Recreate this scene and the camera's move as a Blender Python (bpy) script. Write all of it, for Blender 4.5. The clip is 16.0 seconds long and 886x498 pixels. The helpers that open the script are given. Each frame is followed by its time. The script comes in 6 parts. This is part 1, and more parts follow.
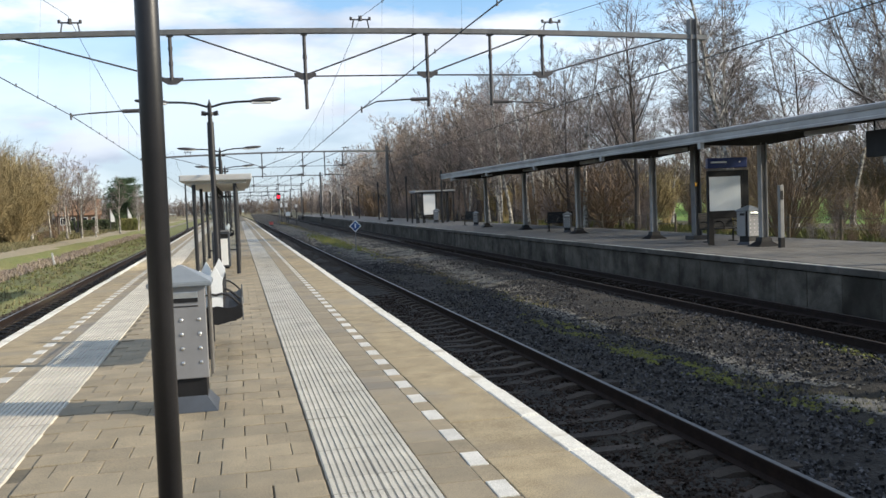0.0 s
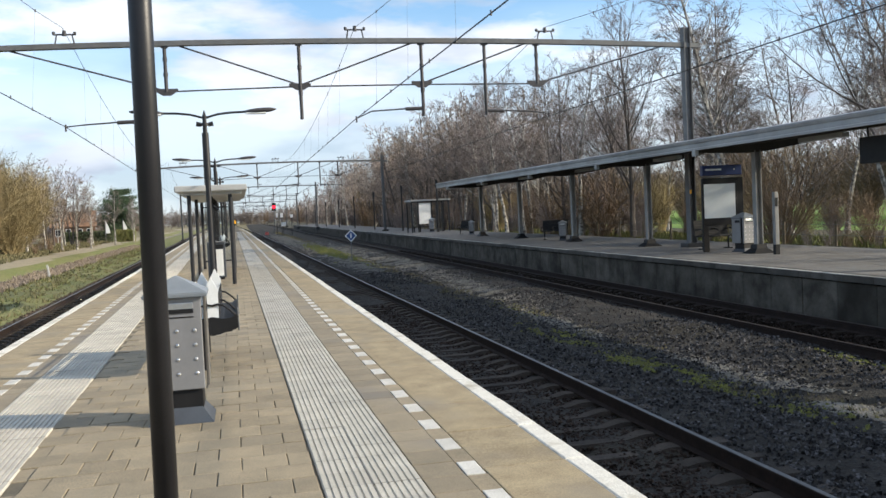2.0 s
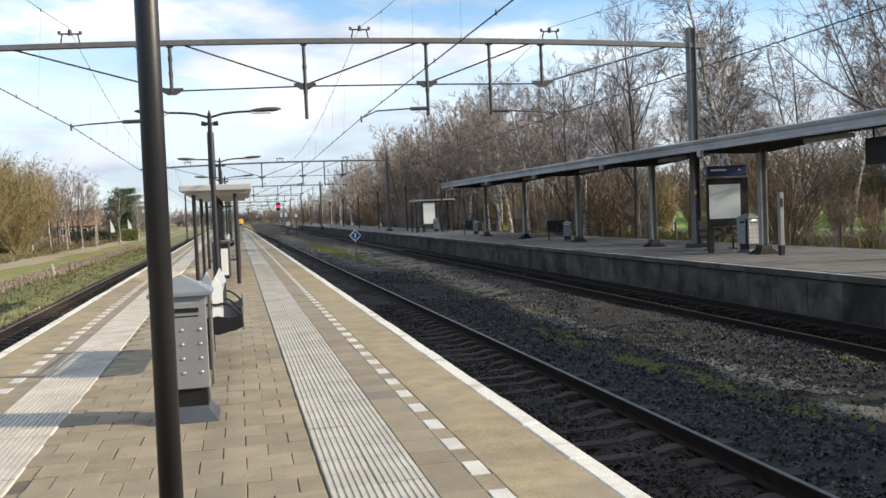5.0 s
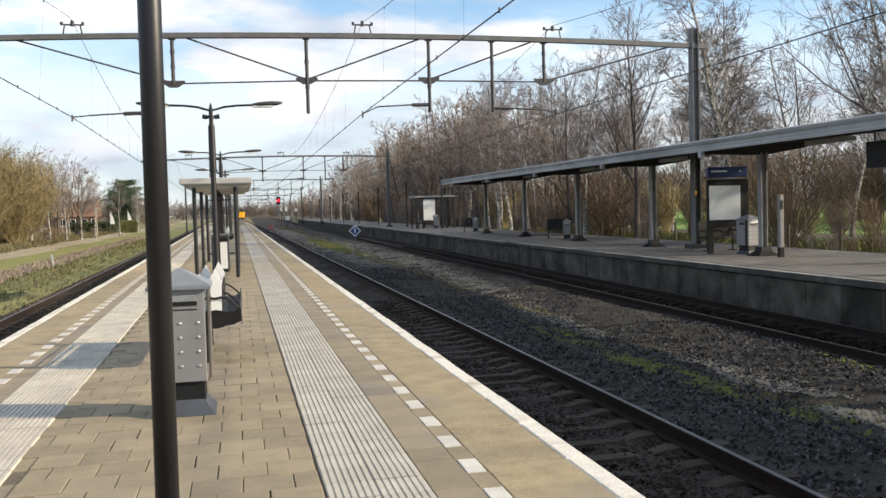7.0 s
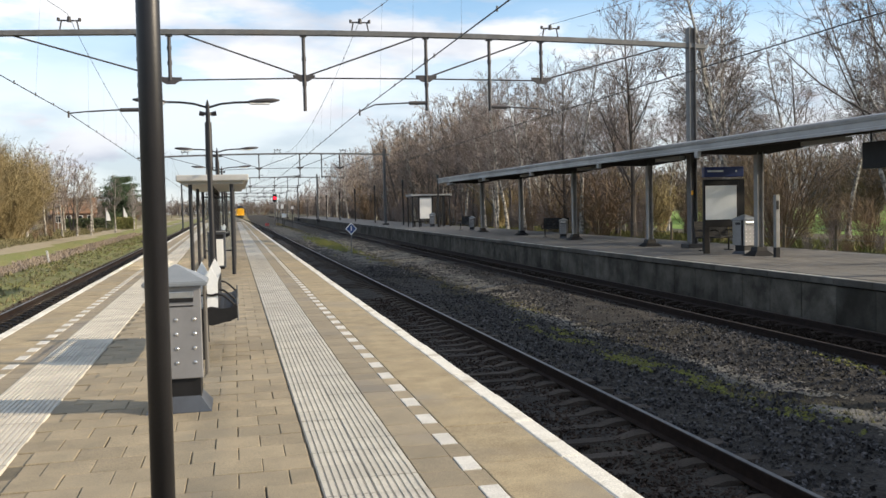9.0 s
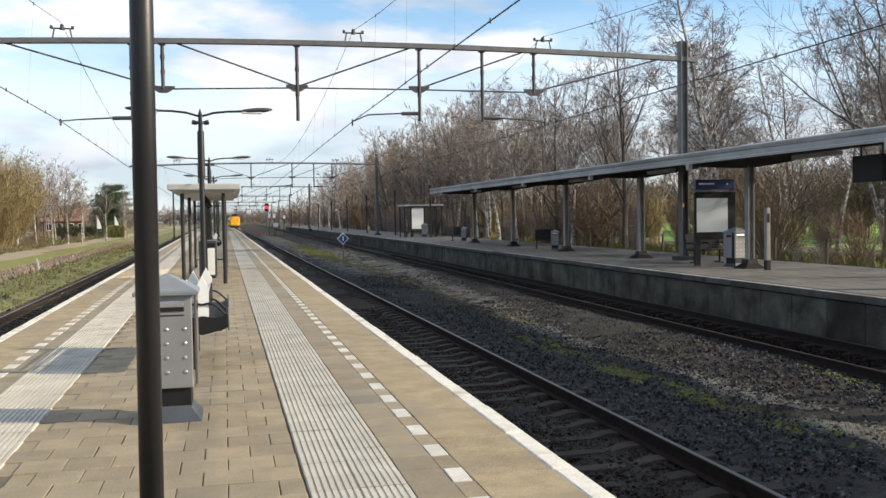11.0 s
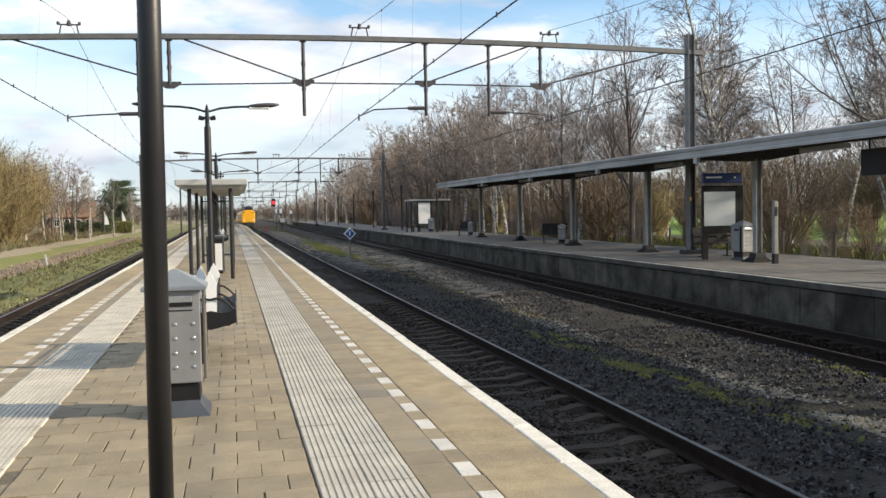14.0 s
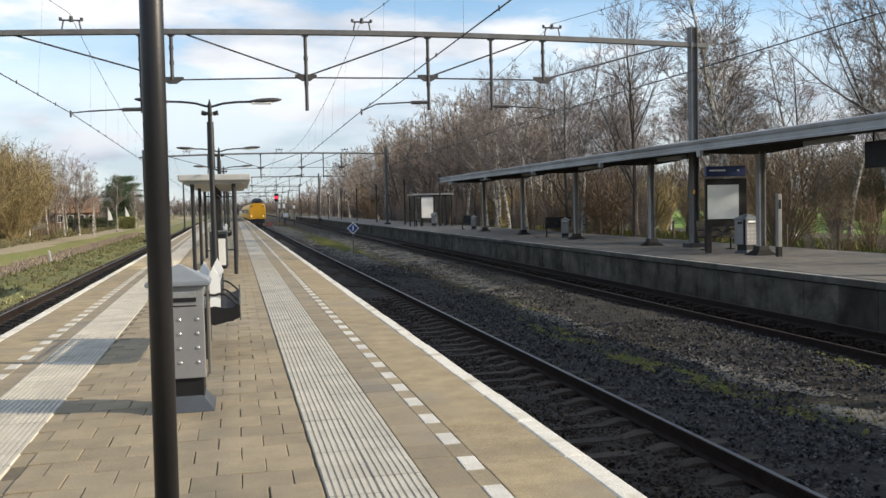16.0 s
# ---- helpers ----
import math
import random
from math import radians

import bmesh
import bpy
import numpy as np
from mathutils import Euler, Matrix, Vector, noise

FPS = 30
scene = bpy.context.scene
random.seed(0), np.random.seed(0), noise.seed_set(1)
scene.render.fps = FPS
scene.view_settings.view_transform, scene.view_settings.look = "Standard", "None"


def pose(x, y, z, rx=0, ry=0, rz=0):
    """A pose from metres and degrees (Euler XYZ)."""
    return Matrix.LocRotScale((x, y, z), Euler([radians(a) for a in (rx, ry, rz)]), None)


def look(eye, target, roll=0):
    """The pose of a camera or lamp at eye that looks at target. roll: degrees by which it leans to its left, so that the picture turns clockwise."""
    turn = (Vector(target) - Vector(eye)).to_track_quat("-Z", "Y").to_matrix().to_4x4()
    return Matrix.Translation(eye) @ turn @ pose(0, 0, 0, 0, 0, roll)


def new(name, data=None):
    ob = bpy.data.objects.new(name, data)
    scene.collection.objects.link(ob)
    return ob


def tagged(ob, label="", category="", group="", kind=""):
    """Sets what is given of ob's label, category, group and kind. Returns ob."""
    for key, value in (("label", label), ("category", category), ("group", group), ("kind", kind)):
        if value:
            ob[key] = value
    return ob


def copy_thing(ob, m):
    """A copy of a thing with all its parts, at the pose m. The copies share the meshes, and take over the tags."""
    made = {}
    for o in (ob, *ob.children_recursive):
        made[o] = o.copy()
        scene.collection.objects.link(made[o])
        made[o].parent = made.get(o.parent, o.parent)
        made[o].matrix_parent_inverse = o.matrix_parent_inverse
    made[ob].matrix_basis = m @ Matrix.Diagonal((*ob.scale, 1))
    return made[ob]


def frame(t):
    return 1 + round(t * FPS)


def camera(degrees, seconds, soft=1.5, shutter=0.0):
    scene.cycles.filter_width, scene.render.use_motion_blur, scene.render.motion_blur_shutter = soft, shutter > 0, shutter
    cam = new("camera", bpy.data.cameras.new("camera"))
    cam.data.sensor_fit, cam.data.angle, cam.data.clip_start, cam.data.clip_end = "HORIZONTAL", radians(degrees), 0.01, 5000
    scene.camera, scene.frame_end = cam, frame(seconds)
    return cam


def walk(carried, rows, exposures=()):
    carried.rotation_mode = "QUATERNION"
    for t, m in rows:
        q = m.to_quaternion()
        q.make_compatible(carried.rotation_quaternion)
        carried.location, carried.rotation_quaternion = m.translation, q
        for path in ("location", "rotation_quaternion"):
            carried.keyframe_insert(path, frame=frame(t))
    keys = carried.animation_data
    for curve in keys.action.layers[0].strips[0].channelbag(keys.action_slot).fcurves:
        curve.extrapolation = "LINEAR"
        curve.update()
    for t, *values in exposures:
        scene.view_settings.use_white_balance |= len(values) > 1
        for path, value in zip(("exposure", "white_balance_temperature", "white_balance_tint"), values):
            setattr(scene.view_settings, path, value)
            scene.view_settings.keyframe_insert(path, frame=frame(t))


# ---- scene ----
cam = camera(52.0, 16.0, soft=1.52)
PATH = [
    (0, pose(0.0167, -0.0013, 1.6258, 87.115, 2.287, -12.514)),
    (0.5, pose(0.0168, -0.0011, 1.6280, 87.060, 2.354, -12.789)),
    (1, pose(0.0146, 0.0030, 1.6276, 87.172, 2.603, -12.490)),
    (1.5, pose(0.0129, 0.0014, 1.6301, 87.268, 2.768, -12.479)),
    (2, pose(0.0185, -0.0043, 1.6260, 87.676, 2.670, -12.796)),
    (2.5, pose(0.0169, -0.0028, 1.6279, 87.745, 2.703, -12.790)),
    (3, pose(0.0170, -0.0033, 1.6293, 87.800, 2.594, -12.961)),
    (3.5, pose(0.0153, -0.0004, 1.6259, 87.926, 2.756, -12.833)),
    (4, pose(0.0134, 0.0013, 1.6233, 87.827, 3.002, -12.667)),
    (6.5, pose(0.0128, -0.0007, 1.6261, 87.544, 1.588, -12.369)),
    (7, pose(0.0138, 0.0004, 1.6299, 87.476, 1.639, -12.523)),
    (7.5, pose(0.0120, -0.0019, 1.6237, 87.695, 1.614, -12.621)),
    (8, pose(0.0079, -0.0007, 1.6274, 87.766, 1.369, -12.882)),
    (8.5, pose(0.0079, 0.0038, 1.6279, 87.552, 1.476, -12.601)),
    (9, pose(0.0084, -0.0018, 1.6246, 87.374, 1.321, -12.751)),
    (11.5, pose(0.0049, -0.0061, 1.6293, 88.093, 0.921, -13.297)),
    (12, pose(0.0030, -0.0059, 1.6273, 87.836, 1.296, -13.228)),
    (12.5, pose(0.0022, 0.0012, 1.6236, 87.844, 1.359, -13.280)),
    (13, pose(0.0029, -0.0058, 1.6277, 87.953, 1.300, -13.220)),
    (13.5, pose(0.0020, 0.0010, 1.6250, 87.782, 1.508, -12.995)),
    (14, pose(0.0004, -0.0017, 1.6257, 87.695, 1.112, -12.841)),
    (14.5, pose(-0.0013, -0.0055, 1.6278, 87.537, 0.819, -12.863)),
    (15, pose(-0.0043, 0.0004, 1.6201, 87.281, 1.015, -12.707)),
    (15.5, pose(-0.0031, -0.0039, 1.6319, 87.195, 1.242, -12.626)),
    (16, pose(-0.0007, 0.0005, 1.6285, 87.333, 1.346, -12.650)),
]
EXPOSURES = [(0, 0.62, 5980, 9), (4.2, 0.66, 6050, 10), (6.3, 0.67, 6420, 11), (9.2, 0.65, 6420, 11), (11.3, 0.66, 6330, 10), (12.5, 0.57, 6300, 10), (14.0, 0.69, 6400, 10), (16, 0.54, 6330, 10)]
walk(cam, PATH, EXPOSURES)

# ---- world and sun ----
SUN_DIR = Vector((1.0, -0.33, 0.43)).normalized()      # towards the sun
world = bpy.data.worlds.new("sky")
scene.world = world
world.use_nodes = True
wn, wl = world.node_tree.nodes, world.node_tree.links
wn.clear()
sky = wn.new("ShaderNodeTexSky")
sky.sky_type = "NISHITA"
sky.sun_disc = False
sky.sun_elevation = math.asin(SUN_DIR.z)
sky.sun_rotation = math.atan2(SUN_DIR.x, SUN_DIR.y)
sky.air_density, sky.dust_density, sky.ozone_density = 1.0, 0.1, 2.5
geo = wn.new("ShaderNodeTexCoord")
mapping = wn.new("ShaderNodeMapping")
mapping.inputs["Scale"].default_value = (1.0, 1.0, 3.2)
clouds = wn.new("ShaderNodeTexNoise")
clouds.inputs["Scale"].default_value = 4.2
clouds.inputs["Detail"].default_value = 9
clouds.inputs["Roughness"].default_value = 0.55
cover = wn.new("ShaderNodeMapRange")
cover.interpolation_type = "SMOOTHSTEP"
cover.inputs["From Min"].default_value, cover.inputs["From Max"].default_value = 0.40, 0.60
shade = wn.new("ShaderNodeTexNoise")
shade.inputs["Scale"].default_value = 3.6
shade.inputs["Detail"].default_value = 5
cloud_col = wn.new("ShaderNodeMix")
cloud_col.data_type = "RGBA"
cloud_col.inputs[6].default_value = (7.4, 8.0, 9.1, 1)
cloud_col.inputs[7].default_value = (13.0, 13.1, 13.2, 1)
mix = wn.new("ShaderNodeMix")
mix.data_type = "RGBA"
backing = wn.new("ShaderNodeBackground")
backing.inputs["Strength"].default_value = 0.055
out = wn.new("ShaderNodeOutputWorld")
wl.new(geo.outputs["Generated"], mapping.inputs["Vector"])
wl.new(mapping.outputs[0], clouds.inputs["Vector"])
wl.new(mapping.outputs[0], shade.inputs["Vector"])
wl.new(clouds.outputs["Fac"], cover.inputs["Value"])
depth = wn.new("ShaderNodeMapRange")
depth.interpolation_type = "SMOOTHSTEP"
depth.inputs["From Min"].default_value, depth.inputs["From Max"].default_value = 0.36, 0.58
wl.new(shade.outputs["Fac"], depth.inputs["Value"])
height = wn.new("ShaderNodeSeparateXYZ")
wl.new(geo.outputs["Generated"], height.inputs[0])
low_bank = wn.new("ShaderNodeMapRange")      # grey-blue cloud bank above the horizon
low_bank.interpolation_type = "SMOOTHSTEP"
low_bank.inputs["From Min"].default_value, low_bank.inputs["From Max"].default_value = 0.08, 0.24
low_bank.inputs["To Min"].default_value, low_bank.inputs["To Max"].default_value = 0.8, 0.1
wl.new(height.outputs["Z"], low_bank.inputs["Value"])
thick = wn.new("ShaderNodeMath")
thick.operation = "MAXIMUM"
wl.new(cover.outputs[0], thick.inputs[0])
wl.new(low_bank.outputs[0], thick.inputs[1])
bright = wn.new("ShaderNodeMath")
bright.operation, bright.use_clamp = "SUBTRACT", True
lowered = wn.new("ShaderNodeMath")
lowered.operation = "MULTIPLY"
lowered.inputs[1].default_value = 0.55
grey_bank = wn.new("ShaderNodeMapRange")
grey_bank.interpolation_type = "SMOOTHSTEP"
grey_bank.inputs["From Min"].default_value, grey_bank.inputs["From Max"].default_value = 0.03, 0.15
grey_bank.inputs["To Min"].default_value, grey_bank.inputs["To Max"].default_value = 1.0, 0.0
wl.new(height.outputs["Z"], grey_bank.inputs["Value"])
wl.new(grey_bank.outputs[0], lowered.inputs[0])
wl.new(depth.outputs[0], bright.inputs[0])
wl.new(lowered.outputs[0], bright.inputs[1])
wl.new(bright.outputs[0], cloud_col.inputs[0])
wl.new(thick.outputs[0], mix.inputs[0])
clear = wn.new("ShaderNodeMix")
clear.data_type, clear.blend_type = "RGBA", "MULTIPLY"
clear.inputs[0].default_value = 1.0
clear.inputs[7].default_value = (2.2, 2.45, 2.45, 1)
wl.new(sky.outputs[0], clear.inputs[6])
wl.new(clear.outputs[2], mix.inputs[6])
wl.new(cloud_col.outputs[2], mix.inputs[7])
wl.new(mix.outputs[2], backing.inputs["Color"])
wl.new(backing.outputs[0], out.inputs["Surface"])

sun_data = bpy.data.lights.new("sun", "SUN")
sun_data.energy, sun_data.angle, sun_data.color = 5.0, radians(0.6), (1.0, 0.84, 0.615)
sun = new("sun", sun_data)
sun.matrix_world = look(SUN_DIR * 200, (0, 0, 0))


# ---- materials ----
def material(name, base, second=None, rough=0.7, metal=0.0, scale=6.0, fine=60.0, bump=0.15, contrast=0.5, stain=None,
             per_object=0.0, island=0.0, spec=0.5, depth=0.01, speckle=None):
    """Two-scale mottled surface: base and second mixed by coarse noise, fine grain as bump, optional stains."""
    m = bpy.data.materials.new(name)
    m.use_nodes = True
    nt, ln = m.node_tree.nodes, m.node_tree.links
    b = nt["Principled BSDF"]
    b.inputs["Roughness"].default_value = rough
    b.inputs["Metallic"].default_value = metal
    b.inputs["Specular IOR Level"].default_value = spec
    second = second or tuple(c * 0.72 for c in base)
    tc = nt.new("ShaderNodeTexCoord")
    geom = nt.new("ShaderNodeNewGeometry")
    n1 = nt.new("ShaderNodeTexNoise")
    n1.inputs["Scale"].default_value, n1.inputs["Detail"].default_value = scale, 6
    n1.inputs["Roughness"].default_value = 0.62
    n2 = nt.new("ShaderNodeTexNoise")
    n2.inputs["Scale"].default_value, n2.inputs["Detail"].default_value = fine, 3
    for n in (n1, n2):
        ln.new(geom.outputs["Position"], n.inputs["Vector"])
    ramp = nt.new("ShaderNodeMapRange")
    ramp.inputs["From Min"].default_value, ramp.inputs["From Max"].default_value = 0.5 - 0.25 * (1.1 - contrast), 0.5 + 0.25 * (1.1 - contrast)
    ln.new(n1.outputs["Fac"], ramp.inputs["Value"])
    mx = nt.new("ShaderNodeMix")
    mx.data_type = "RGBA"
    mx.inputs[6].default_value, mx.inputs[7].default_value = (*base, 1), (*second, 1)
    ln.new(ramp.outputs[0], mx.inputs[0])
    col = mx.outputs[2]
    grain = nt.new("ShaderNodeMix")
    grain.data_type, grain.blend_type = "RGBA", "MULTIPLY"
    grain.inputs[0].default_value = speckle if speckle is not None else (0.15 if rough <= 0.6 else 0.62)
    ln.new(col, grain.inputs[6])
    gr = nt.new("ShaderNodeMapRange")
    gr.inputs["From Min"].default_value, gr.inputs["From Max"].default_value = 0.3, 0.7
    gr.inputs["To Min"].default_value, gr.inputs["To Max"].default_value = 0.5, 1.38
    ln.new(n2.outputs["Fac"], gr.inputs["Value"])
    ln.new(gr.outputs[0], grain.inputs[7])
    col = grain.outputs[2]
    if stain:
        n3 = nt.new("ShaderNodeTexNoise")
        n3.inputs["Scale"].default_value, n3.inputs["Detail"].default_value = scale * 0.23, 8
        ln.new(geom.outputs["Position"], n3.inputs["Vector"])
        r3 = nt.new("ShaderNodeMapRange")
        r3.inputs["From Min"].default_value, r3.inputs["From Max"].default_value = 0.52, 0.68
        ln.new(n3.outputs["Fac"], r3.inputs["Value"])
        s = nt.new("ShaderNodeMix")
        s.data_type = "RGBA"
        s.inputs[7].default_value = (*stain, 1)
        ln.new(r3.outputs[0], s.inputs[0])
        ln.new(col, s.inputs[6])
        col = s.outputs[2]
    if per_object or island:
        hs = nt.new("ShaderNodeHueSaturation")
        rng = nt.new("ShaderNodeMapRange")
        amount = per_object or island
        rng.inputs["To Min"].default_value, rng.inputs["To Max"].default_value = 1 - amount, 1 + amount
        if per_object:
            info = nt.new("ShaderNodeObjectInfo")
            ln.new(info.outputs["Random"], rng.inputs["Value"])
        else:
            ln.new(geom.outputs["Random Per Island"], rng.inputs["Value"])
        ln.new(rng.outputs[0], hs.inputs["Value"])
        ln.new(col, hs.inputs["Color"])
        col = hs.outputs[0]
    ln.new(col, b.inputs["Base Color"])
    if bump:
        bp = nt.new("ShaderNodeBump")
        bp.inputs["Strength"].default_value, bp.inputs["Distance"].default_value = bump, depth
        ln.new(n2.outputs["Fac"], bp.inputs["Height"])
        ln.new(bp.outputs[0], b.inputs["Normal"])
    return m


def glow(name, colour, strength):
    m = bpy.data.materials.new(name)
    m.use_nodes = True
    b = m.node_tree.nodes["Principled BSDF"]
    b.inputs["Base Color"].default_value = (*colour, 1)
    b.inputs["Emission Color"].default_value = (*colour, 1)
    b.inputs["Emission Strength"].default_value = strength
    return m


PAVER = material("concrete_paver", (0.30, 0.245, 0.16), (0.225, 0.188, 0.125), 0.85, scale=3.0, fine=120, bump=0.6, stain=(0.23, 0.195, 0.135), per_object=0.14, depth=0.004)
PAVER_FAR = material("concrete_paver_far", (0.30, 0.245, 0.16), (0.225, 0.188, 0.125), 0.85, scale=3.0, fine=120, bump=0.6, stain=(0.23, 0.195, 0.135), island=0.14, depth=0.004)
PAVER_GREY = material("grey_concrete_paver", (0.265, 0.22, 0.148), (0.21, 0.176, 0.12), 0.85, scale=3.0, fine=140, bump=0.35, stain=(0.18, 0.16, 0.13), per_object=0.12, depth=0.004)
JOINT = material("joint_sand", (0.14, 0.118, 0.082), (0.085, 0.075, 0.052), 0.95, scale=5, fine=180, bump=0.5)
RIB = material("tactile_tile", (0.52, 0.49, 0.415), (0.40, 0.375, 0.32), 0.8, scale=2.2, fine=150, bump=0.25, per_object=0.06, stain=(0.40, 0.37, 0.31), depth=0.003)
RIB_FAR = material("tactile_tile_far", (0.52, 0.49, 0.415), (0.40, 0.375, 0.32), 0.8, scale=2.2, fine=150, bump=0.25, island=0.06, stain=(0.40, 0.37, 0.31), depth=0.003)
WHITE_TILE = material("white_marking_tile", (0.58, 0.56, 0.51), (0.46, 0.445, 0.40), 0.75, scale=4, fine=120, bump=0.2, per_object=0.06)
EDGE_SLAB = material("edge_slab_concrete", (0.335, 0.272, 0.165), (0.235, 0.185, 0.11), 0.9, speckle=0.8, scale=3.2, fine=110, bump=0.5, stain=(0.22, 0.19, 0.14), per_object=0.06, depth=0.004)
EDGE_WHITE = material("white_edge_paint", (0.70, 0.675, 0.60), (0.60, 0.575, 0.505), 0.7, scale=14, fine=90, bump=0.4, stain=(0.40, 0.36, 0.28))
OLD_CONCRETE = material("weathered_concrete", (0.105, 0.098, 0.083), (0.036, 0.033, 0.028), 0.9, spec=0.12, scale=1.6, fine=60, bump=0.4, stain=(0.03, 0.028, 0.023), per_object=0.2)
# Coping: a sunlit strip painted pale, the shaded weathered face painted dark.
COPING_LIT = material("sunlit_coping_concrete", (0.42, 0.415, 0.39), (0.30, 0.295, 0.28), 0.85, scale=2.0, fine=60, bump=0.3, stain=(0.11, 0.107, 0.10))
COPING_DARK = material("shaded_weathered_coping_concrete", (0.10, 0.095, 0.085), (0.05, 0.047, 0.042), 0.9, spec=0.2, scale=2.0, fine=60, bump=0.3, stain=(0.05, 0.047, 0.042), per_object=0.2)
FAR_PAVE = material("far_platform_paving", (0.155, 0.15, 0.142), (0.095, 0.092, 0.087), 0.85, scale=1.4, fine=40, bump=0.3, stain=(0.13, 0.13, 0.125))
BALLAST = material("ballast_bed", (0.058, 0.054, 0.049), (0.033, 0.031, 0.0285), 0.95, spec=0.12, scale=2.0, fine=26, bump=1.0, stain=(0.042, 0.038, 0.029), depth=0.05)
STONE = material("ballast_stone", (0.092, 0.090, 0.092), (0.040, 0.039, 0.040), 0.9, spec=0.12, scale=8, fine=90, bump=0.4, island=0.75)
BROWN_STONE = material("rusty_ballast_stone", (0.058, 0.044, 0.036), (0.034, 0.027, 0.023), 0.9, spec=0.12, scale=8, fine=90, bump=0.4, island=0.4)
# Outer track bed and stone: rust brown lightened to carry the sunlight.
SUNLIT_RUST_BED = material("sunlit_rusty_ballast_bed", (0.10, 0.078, 0.055), (0.06, 0.047, 0.035), 0.95, spec=0.12, scale=2.0, fine=26, bump=1.0, depth=0.05)
SUNLIT_RUST_STONE = material("sunlit_rusty_ballast_stone", (0.15, 0.115, 0.08), (0.085, 0.066, 0.048), 0.95, spec=0.12, scale=8, fine=90, bump=0.4, island=0.5)
# Far track: shade beside the platform wall is put into these dark browns.
SHADE_STONE = material("shade_dark_ballast_stone", (0.026, 0.020, 0.0165), (0.015, 0.012, 0.010), 0.95, spec=0.1, scale=8, fine=90, bump=0.4, island=0.4)
SHADE_SLEEPER = material("shade_dark_sleeper", (0.028, 0.022, 0.018), (0.018, 0.015, 0.012), 0.95, spec=0.1, scale=3, fine=80, bump=0.4, per_object=0.15)
SLEEPER = material("concrete_sleeper", (0.072, 0.061, 0.052), (0.046, 0.04, 0.034), 0.9, spec=0.12, scale=3, fine=80, bump=0.4, per_object=0.15)
RAIL_SIDE = material("rusty_rail", (0.024, 0.017, 0.014), (0.015, 0.011, 0.010), 0.8, spec=0.12, scale=8, fine=120, bump=0.3)
RAIL_TOP = material("worn_rail_head", (0.15, 0.142, 0.135), (0.10, 0.095, 0.09), 0.42, metal=0.8, scale=8, fine=120, bump=0.05)
# Far rail heads: rust, dulled further for the shade they lie in.
RAIL_DULL = material("rusty_shade_dulled_rail_head", (0.045, 0.034, 0.028), (0.028, 0.022, 0.019), 0.7, spec=0.2, scale=8, fine=120, bump=0.05)
POLE_DARK = material("dark_painted_steel", (0.012, 0.0125, 0.0155), (0.016, 0.016, 0.019), 0.45, spec=0.4, scale=5, fine=70, bump=0.08)
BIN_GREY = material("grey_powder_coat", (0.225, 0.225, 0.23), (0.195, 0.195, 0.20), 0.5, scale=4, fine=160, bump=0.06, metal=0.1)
# Bin sides: the grey coat painted darker and browner as a shaded side.
BIN_SIDE = material("shaded_grey_powder_coat", (0.12, 0.112, 0.10), (0.09, 0.085, 0.078), 0.55, scale=4, fine=160, bump=0.06)
BIN_LID = material("blue_grey_lid", (0.19, 0.21, 0.23), (0.16, 0.18, 0.20), 0.45, scale=4, fine=160, bump=0.06)
BIN_FOOT = material("dark_blue_grey_steel", (0.06, 0.07, 0.085), (0.045, 0.05, 0.06), 0.5, scale=4, fine=160, bump=0.06)
BLACK = material("black_plastic", (0.009, 0.009, 0.010), (0.013, 0.013, 0.014), 0.6, spec=0.25, scale=8, fine=90, bump=0.08)
CHROME = material("stainless_steel", (0.68, 0.68, 0.68), (0.55, 0.55, 0.55), 0.28, metal=1.0, scale=12, fine=120, bump=0.04)
GALV = material("galvanised_steel", (0.15, 0.152, 0.155), (0.105, 0.107, 0.11), 0.6, metal=0.2, scale=3, fine=60, bump=0.1, stain=(0.14, 0.13, 0.12))
GALV_DARK = material("dull_catenary_steel", (0.07, 0.066, 0.07), (0.048, 0.046, 0.05), 0.65, metal=0.2, scale=3, fine=60, bump=0.1)
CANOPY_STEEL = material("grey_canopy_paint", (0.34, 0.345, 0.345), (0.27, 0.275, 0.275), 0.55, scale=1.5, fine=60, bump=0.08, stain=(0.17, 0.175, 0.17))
# Canopy underside, purlins and arms: shade below the roof put into the colour.
CANOPY_UNDER = material("shade_dark_canopy_deck", (0.05, 0.046, 0.045), (0.035, 0.032, 0.032), 0.7, spec=0.12, scale=1.5, fine=60, bump=0.1)
POST_GREY = material("grey_post_paint", (0.25, 0.25, 0.245), (0.195, 0.196, 0.193), 0.55, scale=3, fine=80, bump=0.08)
WIRE = material("copper_wire_dark", (0.06, 0.058, 0.06), None, 0.6, metal=0.3, bump=0)
SHELTER_WHITE = material("off_white_roof_panel", (0.46, 0.46, 0.45), (0.38, 0.38, 0.37), 0.6, scale=2, fine=60, bump=0.05)
BLUE_SIGN = material("blue_enamel", (0.012, 0.025, 0.13), (0.014, 0.028, 0.11), 0.35, scale=4, fine=60, bump=0.02)
SIGN_BLUE_LIGHT = material("blue_traffic_sign", (0.008, 0.055, 0.20), (0.008, 0.048, 0.17), 0.4, scale=4, fine=60, bump=0.02)
WHITE_PLASTIC = material("white_panel", (0.78, 0.79, 0.78), (0.72, 0.73, 0.72), 0.5, scale=2, fine=60, bump=0.03)
NOTICE_WHITE = material("bluish_white_sheet", (0.56, 0.60, 0.62), (0.52, 0.56, 0.58), 0.6, scale=2, fine=60, bump=0.02)
